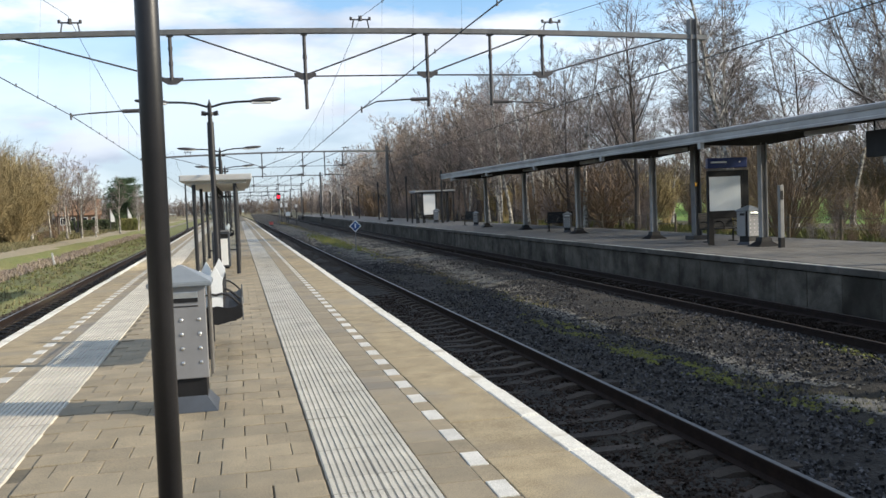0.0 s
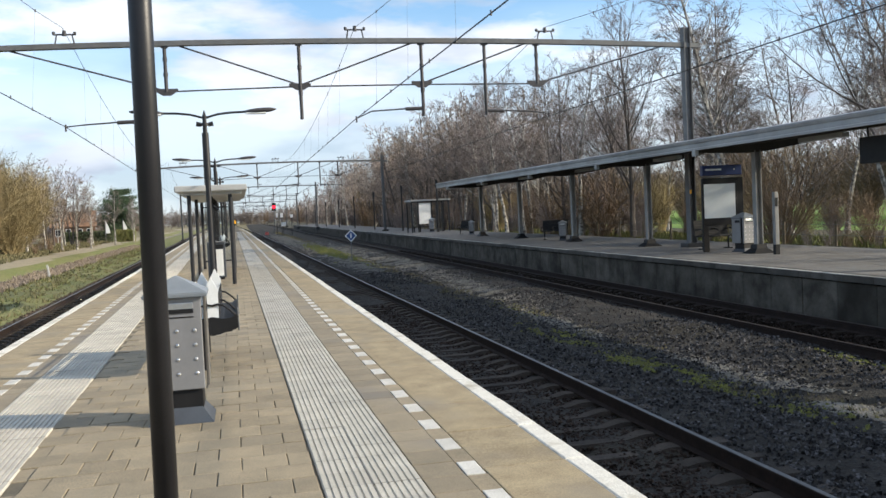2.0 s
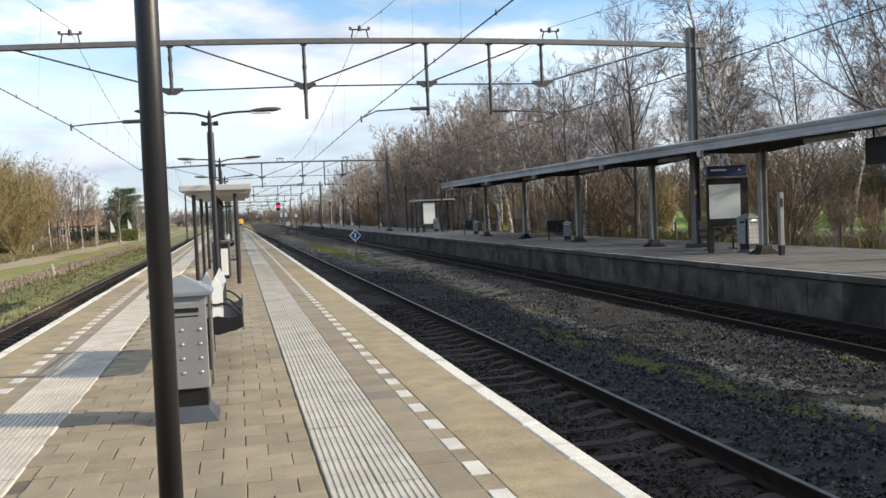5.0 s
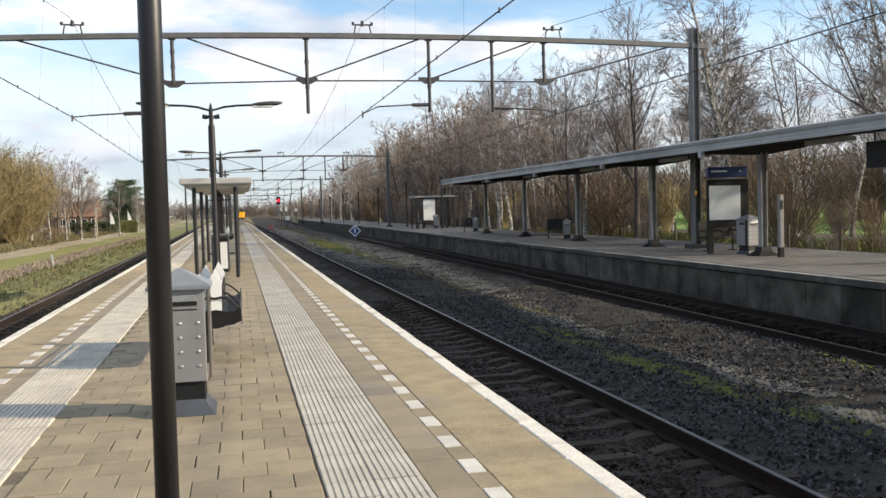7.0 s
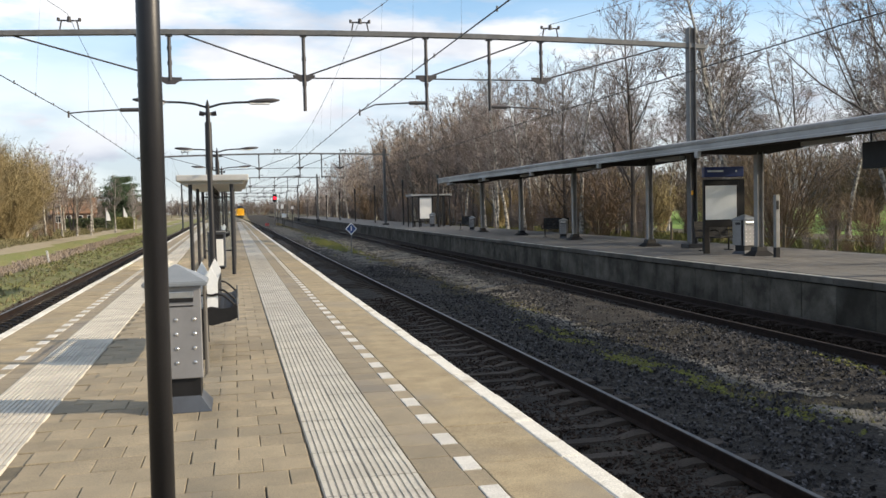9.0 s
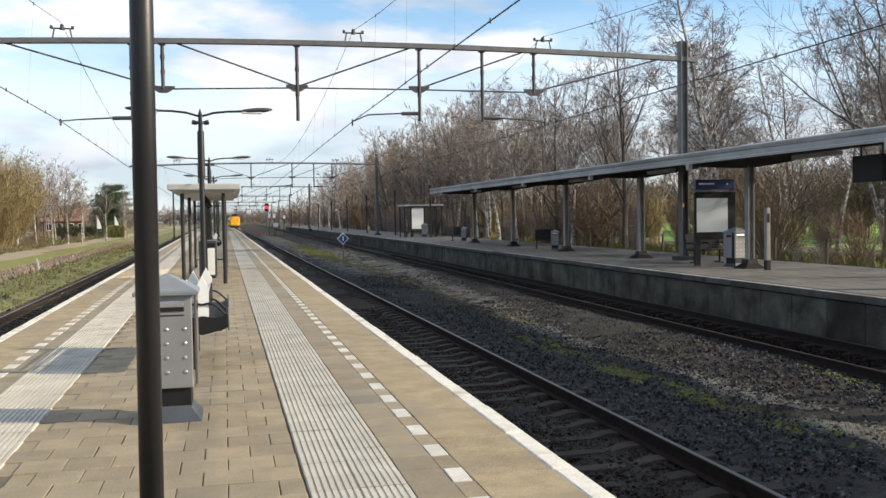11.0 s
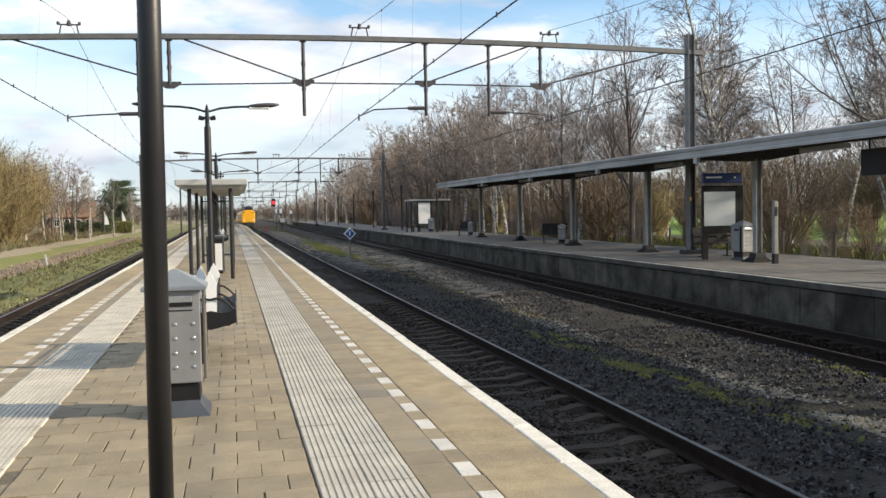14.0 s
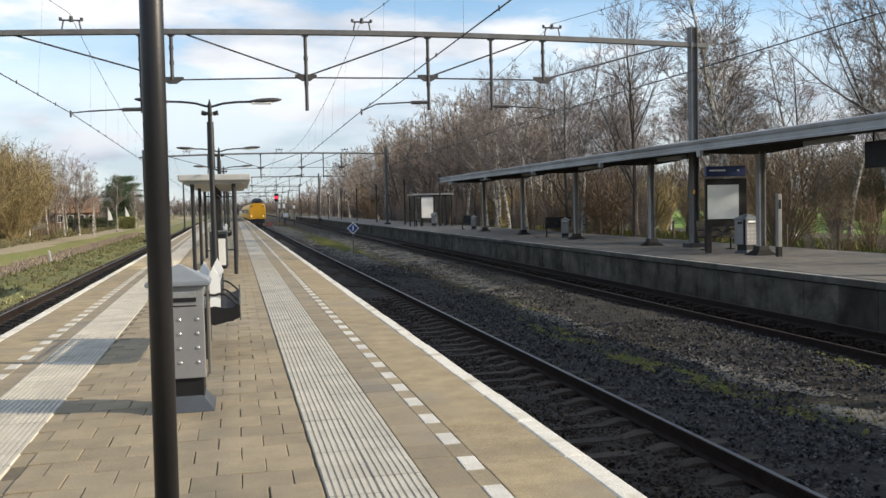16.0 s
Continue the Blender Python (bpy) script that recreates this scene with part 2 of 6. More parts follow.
FENCE_WOOD = material("weathered_fence_wood", (0.20, 0.16, 0.10), (0.13, 0.105, 0.07), 0.9, scale=4, fine=60, bump=0.3, per_object=0.2)
YELLOW = material("yellow_train_paint", (0.85, 0.42, 0.01), (0.78, 0.38, 0.01), 0.4, scale=1, fine=30, bump=0.02)
RED_PAINT = material("faded_red_paint", (0.5, 0.09, 0.08), (0.42, 0.12, 0.10), 0.6, scale=3, fine=40, bump=0.05)
TRAIN_DARK = material("dark_train_glass", (0.02, 0.022, 0.028), None, 0.2, scale=3, fine=40, bump=0.02)
TRAIN_GREY = material("train_underframe", (0.05, 0.05, 0.05), None, 0.8, scale=3, fine=40, bump=0.1)
GRASS_GROUND = material("rough_grass_ground", (0.13, 0.125, 0.05), (0.18, 0.145, 0.075), 0.95, scale=0.35, fine=9, bump=0.8, stain=(0.15, 0.115, 0.065), depth=0.1)
LUSH_MEADOW = material("lush_meadow", (0.13, 0.25, 0.03), (0.18, 0.27, 0.045), 0.95, scale=0.3, fine=9, bump=0.6, depth=0.1)
MEADOW = material("green_meadow", (0.115, 0.135, 0.03), (0.16, 0.15, 0.05), 0.95, scale=0.5, fine=9, bump=0.6, depth=0.1)
MOSS = material("moss_patch", (0.135, 0.14, 0.022), (0.08, 0.082, 0.02), 0.95, scale=5, fine=60, bump=0.8, depth=0.03)
# Sandy soil, lightened to the brightness of its sunlit streaks.
SUN_SOIL = material("sunlit_sandy_soil", (0.22, 0.207, 0.18), (0.13, 0.122, 0.106), 0.95, spec=0.12, scale=2.5, fine=40, bump=0.6, depth=0.03)
PATH_SAND = material("sandy_path", (0.28, 0.235, 0.165), (0.20, 0.175, 0.11), 0.95, scale=1.2, fine=20, bump=0.4)
HEATH = material("dark_heath", (0.17, 0.145, 0.14), (0.22, 0.185, 0.13), 0.95, contrast=0.8, scale=1.6, fine=14, bump=0.9, depth=0.1)
FOREST_FLOOR = material("leaf_litter_floor", (0.075, 0.056, 0.033), (0.05, 0.046, 0.022), 0.95, scale=0.5, fine=12, bump=0.9, stain=(0.06, 0.08, 0.025), depth=0.1)
DRY_GRASS = material("dry_grass_blades", (0.17, 0.145, 0.075), (0.115, 0.11, 0.05), 0.9, scale=0.6, fine=20, bump=0, island=0.16)
GREEN_GRASS = material("green_grass_blades", (0.13, 0.15, 0.035), (0.16, 0.15, 0.055), 0.9, scale=0.6, fine=20, bump=0, island=0.14)
HEATH_TUFT = material("dry_heather_tufts", (0.23, 0.19, 0.17), (0.27, 0.22, 0.15), 0.9, scale=0.8, fine=20, bump=0, island=0.15)
NEEDLES = material("dark_pine_needles", (0.022, 0.045, 0.018), (0.035, 0.06, 0.022), 0.85, scale=1.0, fine=20, bump=0.0, island=0.35)
# Twig colour again, paler and warmer, with sunlight painted in.
FAR_TWIG = material("sunlit_brown_twigs", (0.33, 0.262, 0.21), (0.24, 0.193, 0.158), 0.9, scale=0.3, fine=40, bump=0.0, per_object=0.3)
YELLOW_TWIG = material("yellowish_willow_twigs", (0.27, 0.21, 0.10), (0.19, 0.155, 0.08), 0.9, scale=1.0, fine=20, bump=0.0, per_object=0.2)
OLIVE_TWIG = material("olive_brown_undergrowth_twigs", (0.30, 0.245, 0.115), (0.215, 0.175, 0.09), 0.9, scale=1.0, fine=20, bump=0.0, per_object=0.3)
RED_TWIG = material("reddish_undergrowth_twigs", (0.245, 0.17, 0.105), (0.185, 0.135, 0.085), 0.9, scale=1.0, fine=20, bump=0.0, per_object=0.3)
HEDGE = material("evergreen_hedge_leaves", (0.03, 0.045, 0.018), (0.05, 0.06, 0.02), 0.85, scale=2.0, fine=20, bump=0.0, island=0.4)
ROOF_TILE = material("orange_clay_tiles", (0.20, 0.115, 0.065), (0.15, 0.085, 0.05), 0.85, scale=1.2, fine=14, bump=0.4)
HOUSE_BRICK = material("brown_house_brick", (0.16, 0.10, 0.07), (0.12, 0.08, 0.058), 0.9, scale=1.5, fine=14, bump=0.4)
BARK = material("grey_brown_bark", (0.11, 0.093, 0.08), (0.075, 0.064, 0.057), 0.9, scale=4, fine=40, bump=0.6, per_object=0.25)
TWIG = material("fine_twig_bark", (0.235, 0.195, 0.175), (0.165, 0.138, 0.126), 0.9, scale=1.5, fine=40, bump=0.0, per_object=0.25)
BIRCH = material("white_birch_bark", (0.46, 0.44, 0.40), (0.10, 0.09, 0.08), 0.85, scale=5, fine=22, bump=0.4, contrast=0.75, per_object=0.15)


def glass_material():
    m = bpy.data.materials.new("clear_glass")
    m.use_nodes = True
    b = m.node_tree.nodes["Principled BSDF"]
    b.inputs["Base Color"].default_value = (0.85, 0.9, 0.9, 1)
    b.inputs["Roughness"].default_value = 0.05
    b.inputs["Transmission Weight"].default_value = 1.0
    b.inputs["IOR"].default_value = 1.1
    return m


GLASS = glass_material()


# ---- mesh helpers ----
def box(bm, x0, x1, y0, y1, z0, z1, bevel=0.0):
    m = Matrix.LocRotScale(((x0 + x1) / 2, (y0 + y1) / 2, (z0 + z1) / 2), None, (x1 - x0, y1 - y0, z1 - z0))
    made = bmesh.ops.create_cube(bm, size=1, matrix=m)["verts"]
    if bevel:
        edges = list({e for v in made for e in v.link_edges})
        bmesh.ops.bevel(bm, geom=edges, offset=bevel, segments=2, affect="EDGES", profile=0.6)
    return made


def rod(bm, a, b, r0, r1=None, seg=8, caps=True):
    """A tapered round bar from a to b."""
    a, b = Vector(a), Vector(b)
    r1 = r0 if r1 is None else r1
    way = b - a
    m = Matrix.Translation((a + b) / 2) @ way.to_track_quat("Z", "Y").to_matrix().to_4x4()
    return bmesh.ops.create_cone(bm, cap_ends=caps, segments=seg, radius1=r0, radius2=r1, depth=way.length, matrix=m)["verts"]


def tube_path(bm, pts, r, seg=6):
    """A round bar bent along the points, in one piece."""
    pts = [Vector(p) for p in pts]
    rings = []
    for i, p in enumerate(pts):
        way = (pts[min(i + 1, len(pts) - 1)] - pts[max(i - 1, 0)]).normalized()
        u = way.cross(Vector((0, 0, 1)) if abs(way.z) < 0.9 else Vector((1, 0, 0))).normalized()
        v = u.cross(way)
        rings.append([bm.verts.new(p + (u * math.cos(2 * math.pi * k / seg) + v * math.sin(2 * math.pi * k / seg)) * r) for k in range(seg)])
    for a, b in zip(rings, rings[1:]):
        for k in range(seg):
            bm.faces.new((a[k], a[(k + 1) % seg], b[(k + 1) % seg], b[k]))
    bm.faces.new(rings[0]), bm.faces.new(rings[-1])


def sweep(bm, profile, ys, place, closed=True):
    """A profile of (x, z) points carried along y; place(y) gives the shift (dx, dz)."""
    rings = []
    for y in ys:
        dx, dz = place(y)
        rings.append([bm.verts.new((x + dx, y, z + dz)) for x, z in profile])
    n = len(profile)
    for a, b in zip(rings, rings[1:]):
        for i in range(n if closed else n - 1):
            j = (i + 1) % n
            bm.faces.new((a[i], a[j], b[j], b[i]))
    if closed:
        bm.faces.new(rings[0])
        bm.faces.new(rings[-1][::-1])
    return rings


def finish(bm, name, mat, smooth=False):
    bmesh.ops.recalc_face_normals(bm, faces=bm.faces)
    me = bpy.data.meshes.new(name)
    bm.to_mesh(me)
    bm.free()
    if mat:
        me.materials.append(mat)
    if smooth:
        me.polygons.foreach_set("use_smooth", [True] * len(me.polygons))
    return me


def part(name, bm, mat, parent=None, label="", smooth=False):
    ob = new(name, finish(bm, name, mat, smooth))
    ob.parent = parent
    if label:
        ob["label"] = label
    return ob


def thing(name, label, category, group="", m=None):
    ob = new(name)
    ob.empty_display_size = 0.2
    if m is not None:
        ob.matrix_basis = m
    return tagged(ob, label, category, group)


def setting(name, bm, mat, label, category, smooth=False):
    return tagged(part(name, bm, mat, smooth=smooth), label, category, "", "structure")


# ---- lines of the plan ----
RAIL_Z = -0.76


def near_bend(y):
    y = max(y, -20)
    return -0.0042 * min(y, 145) - 0.0105 * max(0, y - 145)


def left_x(y):
    """Left edge of the island platform."""
    return -2.94 - 0.0185 * y


def far_x(y):
    """Front edge of the platform across the tracks."""
    return 11.62 + 0.0125 * y


def span(a, b, step):
    n = max(1, round((b - a) / step))
    return [a + (b - a) * i / n for i in range(n + 1)]

# ---- ground and track beds ----
def ground_z(x, y):
    z = -1.12
    left = -x - 0.022 * max(y, 0)
    if left > 7:
        z = -1.05 + 0.10 * math.sin(0.4 * y) * 0.3
        ditch = math.exp(-((left - 11.6) / 1.3) ** 2)
        z -= 0.55 * ditch
        z += 0.55 * min(1, max(0, (left - 13) / 4))
    if x > far_x(y) + 6:
        z = -0.45 + 0.12 * noise.noise((x * 0.1, y * 0.1, 0))
    return z


def build_ground():
    bm = bmesh.new()
    xs = [-3000, -800, -250, -110, -70, -45, -34, -27, -22, -21, -20, -19, -18, -17.4, -16.8, -16.2, -15.6, -15, -14.5, -14, -13.5, -13, -12.5, -12, -11, -10, -9, -8, -7.2, -6, -4, 0, 4, 8, 12, 15, 17.5, 19, 20.5, 23, 27, 34, 45, 70, 110, 250, 800, 3000]
    ys = [-3000, -600, -150, -60] + span(-30, 120, 5) + span(130, 400, 15) + [500, 700, 1200, 3000]

    grid = [[bm.verts.new((x, y, ground_z(x, y))) for x in xs] for y in ys]
    for a, b in zip(grid, grid[1:]):
        for i in range(len(xs) - 1):
            f = bm.faces.new((a[i], a[i + 1], b[i + 1], b[i]))
            c = f.calc_center_median()
            left = -c.x - 0.022 * max(c.y, 0)
            if 0 < left < 9.6 or 12.5 < left < 14.0:
                f.material_index = 1
            elif 9.6 < left < 12.5:
                f.material_index = 2
            elif 14.0 < left < 15.6:
                f.material_index = 3
            elif c.x > 31 and c.y < 190:
                f.material_index = 5
            elif c.x > 11:
                f.material_index = 4
    ob = setting("ground", bm, GRASS_GROUND, "rough winter grass and earth beside the railway", "ground", True)
    for m in (MEADOW, HEATH, PATH_SAND, FOREST_FLOOR, LUSH_MEADOW):
        ob.data.materials.append(m)
    return ob


def bed_profile(x, y):
    z = -0.98 + 0.05 * noise.noise((x * 0.9, y * 0.5, 0)) + 0.03 * noise.noise((x * 3, y * 3, 5))
    shoulder = 0.07 * math.exp(-((x - 5.6) / 0.7) ** 2) + 0.1 * math.exp(-((x - 8.6) / 0.9) ** 2)
    return z + shoulder - (0.10 if x < 2.3 else 0)


def bed_z(x, y):
    """Height of the crushed stone bed at a place."""
    return bed_profile(x - (far_x(y) - 11.8) * 0.5, y)


def build_ballast():
    def bed(x0, x1, place, label, top, mat):
        bm = bmesh.new()
        ys = span(-20, 60, 0.5) + span(62, 700, 8)
        n = round((x1 - x0) / 0.25)
        xs = [x0 + (x1 - x0) * i / n for i in range(n + 1)]
        rows = []
        for y in ys:
            dx = place(y)
            rows.append([bm.verts.new((x + dx * (1 if k in (0, n) else 1), y, top(x, y))) for k, x in enumerate(xs)])
        for a, b in zip(rows, rows[1:]):
            for i in range(n):
                bm.faces.new((a[i], a[i + 1], b[i + 1], b[i]))
        ob = setting("ballast", bm, mat, label, "ballast", True)
        return ob

    bed(2.0, 13.6, lambda y: (far_x(y) - 11.8) * 0.5, "grey crushed stone between the tracks", bed_profile, BALLAST)
    bed(-2.5, 0.9, lambda y: left_x(y) - 1.2, "brown crushed stone under the outer track", lambda x, y: -0.99 + 0.04 * noise.noise((x * 2, y * 2, 3)) - 0.4 * max(0, -1.9 - x), SUNLIT_RUST_BED)


def build_rails():
    prof = [(-0.070, -0.172), (0.070, -0.172), (0.070, -0.160), (0.012, -0.140), (0.012, -0.045), (0.036, -0.035), (0.036, -0.004),
            (0.030, -0.001), (-0.030, -0.001), (-0.036, -0.004), (-0.036, -0.035), (-0.012, -0.045), (-0.012, -0.140), (-0.070, -0.160)]
    head = [(-0.027, -0.002), (0.027, -0.002), (0.024, 0.0015), (-0.024, 0.0015)]
    ys = span(-20, 700, 5)
    tracks = [("near", lambda y: 3.75 + near_bend(y)), ("far", lambda y: far_x(y) - 1.60), ("left", lambda y: left_x(y) - 1.62)]
    for which, centre in tracks:
        for side in (-0.7535, 0.7535):
            rail = thing("rail", "rusty steel rail with a worn bright head", "rail", "rails of the tracks")
            bm = bmesh.new()
            sweep(bm, prof, ys, lambda y: (centre(y) + side, RAIL_Z))
            part("rail_body", bm, RAIL_SIDE, rail)
            bm = bmesh.new()
            sweep(bm, head, ys, lambda y: (centre(y) + side, RAIL_Z))
            part("rail_head", bm, RAIL_DULL if which == "far" else RAIL_TOP, rail, "worn running surface")
    # sleepers
    bm = bmesh.new()
    sections = [(-1.29, 0.15, 0.0), (-1.27, 0.15, 0.03), (-0.95, 0.15, 0.035), (-0.55, 0.13, 0.035), (-0.35, 0.115, -0.012), (0.35, 0.115, -0.012), (0.55, 0.13, 0.035), (0.95, 0.15, 0.035), (1.27, 0.15, 0.03), (1.29, 0.15, 0.0)]
    rings = []
    for x, w, z in sections:
        rings.append([bm.verts.new(p) for p in ((x, -w, -0.22), (x, -w * 0.75, z), (x, w * 0.75, z), (x, w, -0.22))])
    for a, b in zip(rings, rings[1:]):
        for i in range(4):
            bm.faces.new((a[i], a[(i + 1) % 4], b[(i + 1) % 4], b[i]))
    bm.faces.new(rings[0]), bm.faces.new(rings[-1])
    me = finish(bm, "sleeper", SLEEPER)
    shaded_sleeper = me.copy()
    shaded_sleeper.materials[0] = SHADE_SLEEPER
    rest = []
    for which, centre in tracks:
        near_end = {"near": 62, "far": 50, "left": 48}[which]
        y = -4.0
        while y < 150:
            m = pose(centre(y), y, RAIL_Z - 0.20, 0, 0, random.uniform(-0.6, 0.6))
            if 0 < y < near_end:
                ob = new("sleeper", shaded_sleeper if which == "far" else me)
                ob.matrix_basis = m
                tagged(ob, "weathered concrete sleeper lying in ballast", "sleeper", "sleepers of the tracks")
            else:
                rest.append(m)
            y += 0.605
    v0 = [v.co.copy() for v in me.vertices]
    f0 = [tuple(p.vertices) for p in me.polygons]
    verts, faces = [], []
    for m in rest:
        k = len(verts)
        verts += [m @ v for v in v0]
        faces += [tuple(i + k for i in f) for f in f0]
    far = bpy.data.meshes.new("sleepers_far")
    far.from_pydata(verts, [], faces)
    far.materials.append(SLEEPER)
    tagged(new("sleepers_far", far), "weathered concrete sleepers further along the tracks", "sleeper", "", "stuff")


# ---- island platform ----
def build_island():
    ys = span(-14, 300, 4)
    bm = bmesh.new()
    rows = []
    for y in ys:
        xl, xr = left_x(y) + 0.03, 2.12 + near_bend(y)
        rows.append([bm.verts.new((x, y, z)) for x, z in ((xl, -1.2), (xl, -0.015), (xr, -0.015), (xr, -1.2))])
    for a, b in zip(rows, rows[1:]):
        for i in range(3):
            bm.faces.new((a[i], a[i + 1], b[i + 1], b[i]))
    bm.faces.new(rows[0]), bm.faces.new(rows[-1])
    return setting("platform", bm, JOINT, "island platform with sand joints below its paving", "platform")


def build_far_platform():
    ys = span(-30, 246, 4)
    bm = bmesh.new()
    rows = []
    for y in ys:
        x = far_x(y)
        rows.append([bm.verts.new((px, y, z)) for px, z in ((x + 0.12, -1.3), (x + 0.12, -0.02), (x + 6.2, -0.02), (x + 6.2, -1.3))])
    for a, b in zip(rows, rows[1:]):
        for i in range(3):
            bm.faces.new((a[i], a[i + 1], b[i + 1], b[i]))
    bm.faces.new(rows[0]), bm.faces.new(rows[-1])
    ob = setting("platform_across", bm, FAR_PAVE, "grey paved side platform across the tracks", "platform")
    return ob


build_ground()
build_ballast()
build_rails()
ISLAND = build_island()
FAR_PLATFORM = build_far_platform()
# ---- overhead line ----
def camber(x):
    return 7.27 - 0.0016 * (x - 4.4) ** 2


def build_gantry(y):
    g = thing("gantry", "grey steel overhead line gantry spanning the tracks", "gantry", "overhead line gantries", pose(0, y, 0))
    off = far_x(y) - 11.75
    xm = {29.0: 15.48, 90.0: 14.45}.get(y, 11.3 + off)
    for x, base in ((xm, 0.0 if y < 200 else -0.4), (-8.6, -1.0)):
        bm = bmesh.new()
        outline = ((-0.122, -0.15), (-0.098, -0.15), (-0.098, -0.01), (0.098, -0.01), (0.098, -0.15), (0.122, -0.15),
                   (0.122, 0.15), (0.098, 0.15), (0.098, 0.01), (-0.098, 0.01), (-0.098, 0.15), (-0.122, 0.15))
        low, top = ([bm.verts.new((x + a, b, z)) for a, b in outline] for z in (base, 7.62))
        for i in range(12):
            bm.faces.new((low[i], low[(i + 1) % 12], top[(i + 1) % 12], top[i]))
        bm.faces.new(top)
        part("mast", bm, GALV, g)
        bm = bmesh.new()
        box(bm, x - 0.3, x + 0.3, -0.3, 0.3, base - 0.3, base + 0.16, 0.02)
        part("mast_foot", bm, POLE_DARK, g)
    if y == 29.0:
        bm = bmesh.new()
        box(bm, xm - 0.12, xm - 0.05, -0.17, -0.155, 1.86, 2.0)
        part("warning_plate", bm, YELLOW, g, "small yellow warning plate")
    bm = bmesh.new()
    prev = None
    for x in span(-9.0, xm + 0.5, 1.0):
        t = camber(x)
        ring = [bm.verts.new(p) for p in ((x, -0.11, t - 0.15), (x, 0.11, t - 0.15), (x, 0.11, t), (x, -0.11, t))]
        if prev:
            for i in range(4):
                bm.faces.new((prev[i], prev[(i + 1) % 4], ring[(i + 1) % 4], ring[i]))
        else:
            bm.faces.new(ring)
        prev = ring
    bm.faces.new(prev)
    part("beam", bm, GALV, g)
    drops = ((-2.75, 4.68), (-1.85, 5.68), (2.2, 4.75), (6.12, 4.77), (8.24, 4.77), (10.03, 5.76))
    for x, z in drops:
        bm = bmesh.new()
        top = camber(x) - 0.14
        rod(bm, (x, 0, z), (x, 0, top), 0.055, 0.055, 8)
        box(bm, x - 0.1, x + 0.1, -0.08, 0.08, top - 0.06, top + 0.01)
        for q in (0.33, 0.66):
            rod(bm, (x, 0, z + (top - z) * q), (x, 0, z + (top - z) * q + 0.12), 0.07, 0.07, 8)
        part("drop_tube", bm, GALV_DARK, g)
    for x, z in ((-1.85, 5.68), (2.19, 5.79), (6.11, 5.81), (10.03, 5.77)):
        bm = bmesh.new()
        vs = [bm.verts.new((x + a, -0.03, z + b)) for a, b in ((-0.34, 0.09), (0.34, 0.09), (0.34, 0.02), (0.12, -0.12), (-0.12, -0.12), (-0.34, 0.02))]
        f = bm.faces.new(vs)
        ex = bmesh.ops.extrude_face_region(bm, geom=[f])["geom"]
        bmesh.ops.translate(bm, vec=(0, 0.06, 0), verts=[v for v in ex if isinstance(v, bmesh.types.BMVert)])
        part("node_plate", bm, GALV_DARK, g)
    for a, b in (((-1.85, 5.70), (-6.27, 6.95)), ((-1.4, 7.06), (2.2, 5.82)), ((2.2, 5.82), (5.82, 7.12)), ((6.1, 5.82), (9.74, 7.12)), ((10.03, 5.78), (xm - 0.7, 7.02))):
        bm = bmesh.new()
        rod(bm, (a[0], 0, a[1]), (b[0], 0, b[1]), 0.026, 0.026, 6)
        part("tie_rod", bm, GALV_DARK, g)
    for a, b in (((-1.85, 5.68), (2.2, 5.78)), ((2.2, 5.78), (6.1, 5.79)), ((6.1, 5.79), (10.03, 5.76))):
        bm = bmesh.new()
        rod(bm, (a[0], 0, a[1]), (b[0], 0, b[1]), 0.024, 0.024, 6)
        part("chord_rod", bm, GALV_DARK, g)
    for x in (-4.68, 4.0, 10.37):
        bm = bmesh.new()
        z = camber(x)
        for s in (-0.27, 0.27):
            rod(bm, (x + s, 0, z), (x + s * 0.8, 0, z + 0.28), 0.022, 0.022, 6)
            rod(bm, (x + s * 1.1, 0, z + 0.27), (x + s * 1.1, 0, z + 0.36), 0.045, 0.045, 8)
        rod(bm, (x - 0.32, 0, z + 0.28), (x + 0.32, 0, z + 0.28), 0.025, 0.025, 6)
        rod(bm, (x, 0, z + 0.24), (x, 0, z + 0.40), 0.07, 0.05, 8)
        part("insulator_bracket", bm, GALV_DARK, g)
    for a, b in (((-2.78, 4.79), (-4.8, 4.80)), ((6.08, 5.02), (3.92, 4.86)), ((8.26, 4.9), (10.4, 4.88))):
        bm = bmesh.new()
        d = 1 if b[0] > a[0] else -1
        rod(bm, (a[0], 0, a[1]), (a[0] + d * 0.55, 0, a[1] - 0.01), 0.06, 0.06, 8)
        rod(bm, (a[0] + d * 0.5, 0, a[1]), (b[0] - d * 0.5, 0, a[1] - 0.06), 0.024, 0.024, 6)
        rod(bm, (b[0] - d * 0.5, 0, a[1] - 0.06), (b[0], 0, b[1] - 0.12), 0.02, 0.02, 6)
        rod(bm, (b[0], 0, b[1] - 0.25), (b[0], 0, b[1] - 0.05), 0.03, 0.03, 6)
        part("registration_arm", bm, GALV_DARK, g)
    return g


GANTRY_Y = (-32.0, 29.0, 90.0, 152.0, 214.0, 276.0, 340.0)


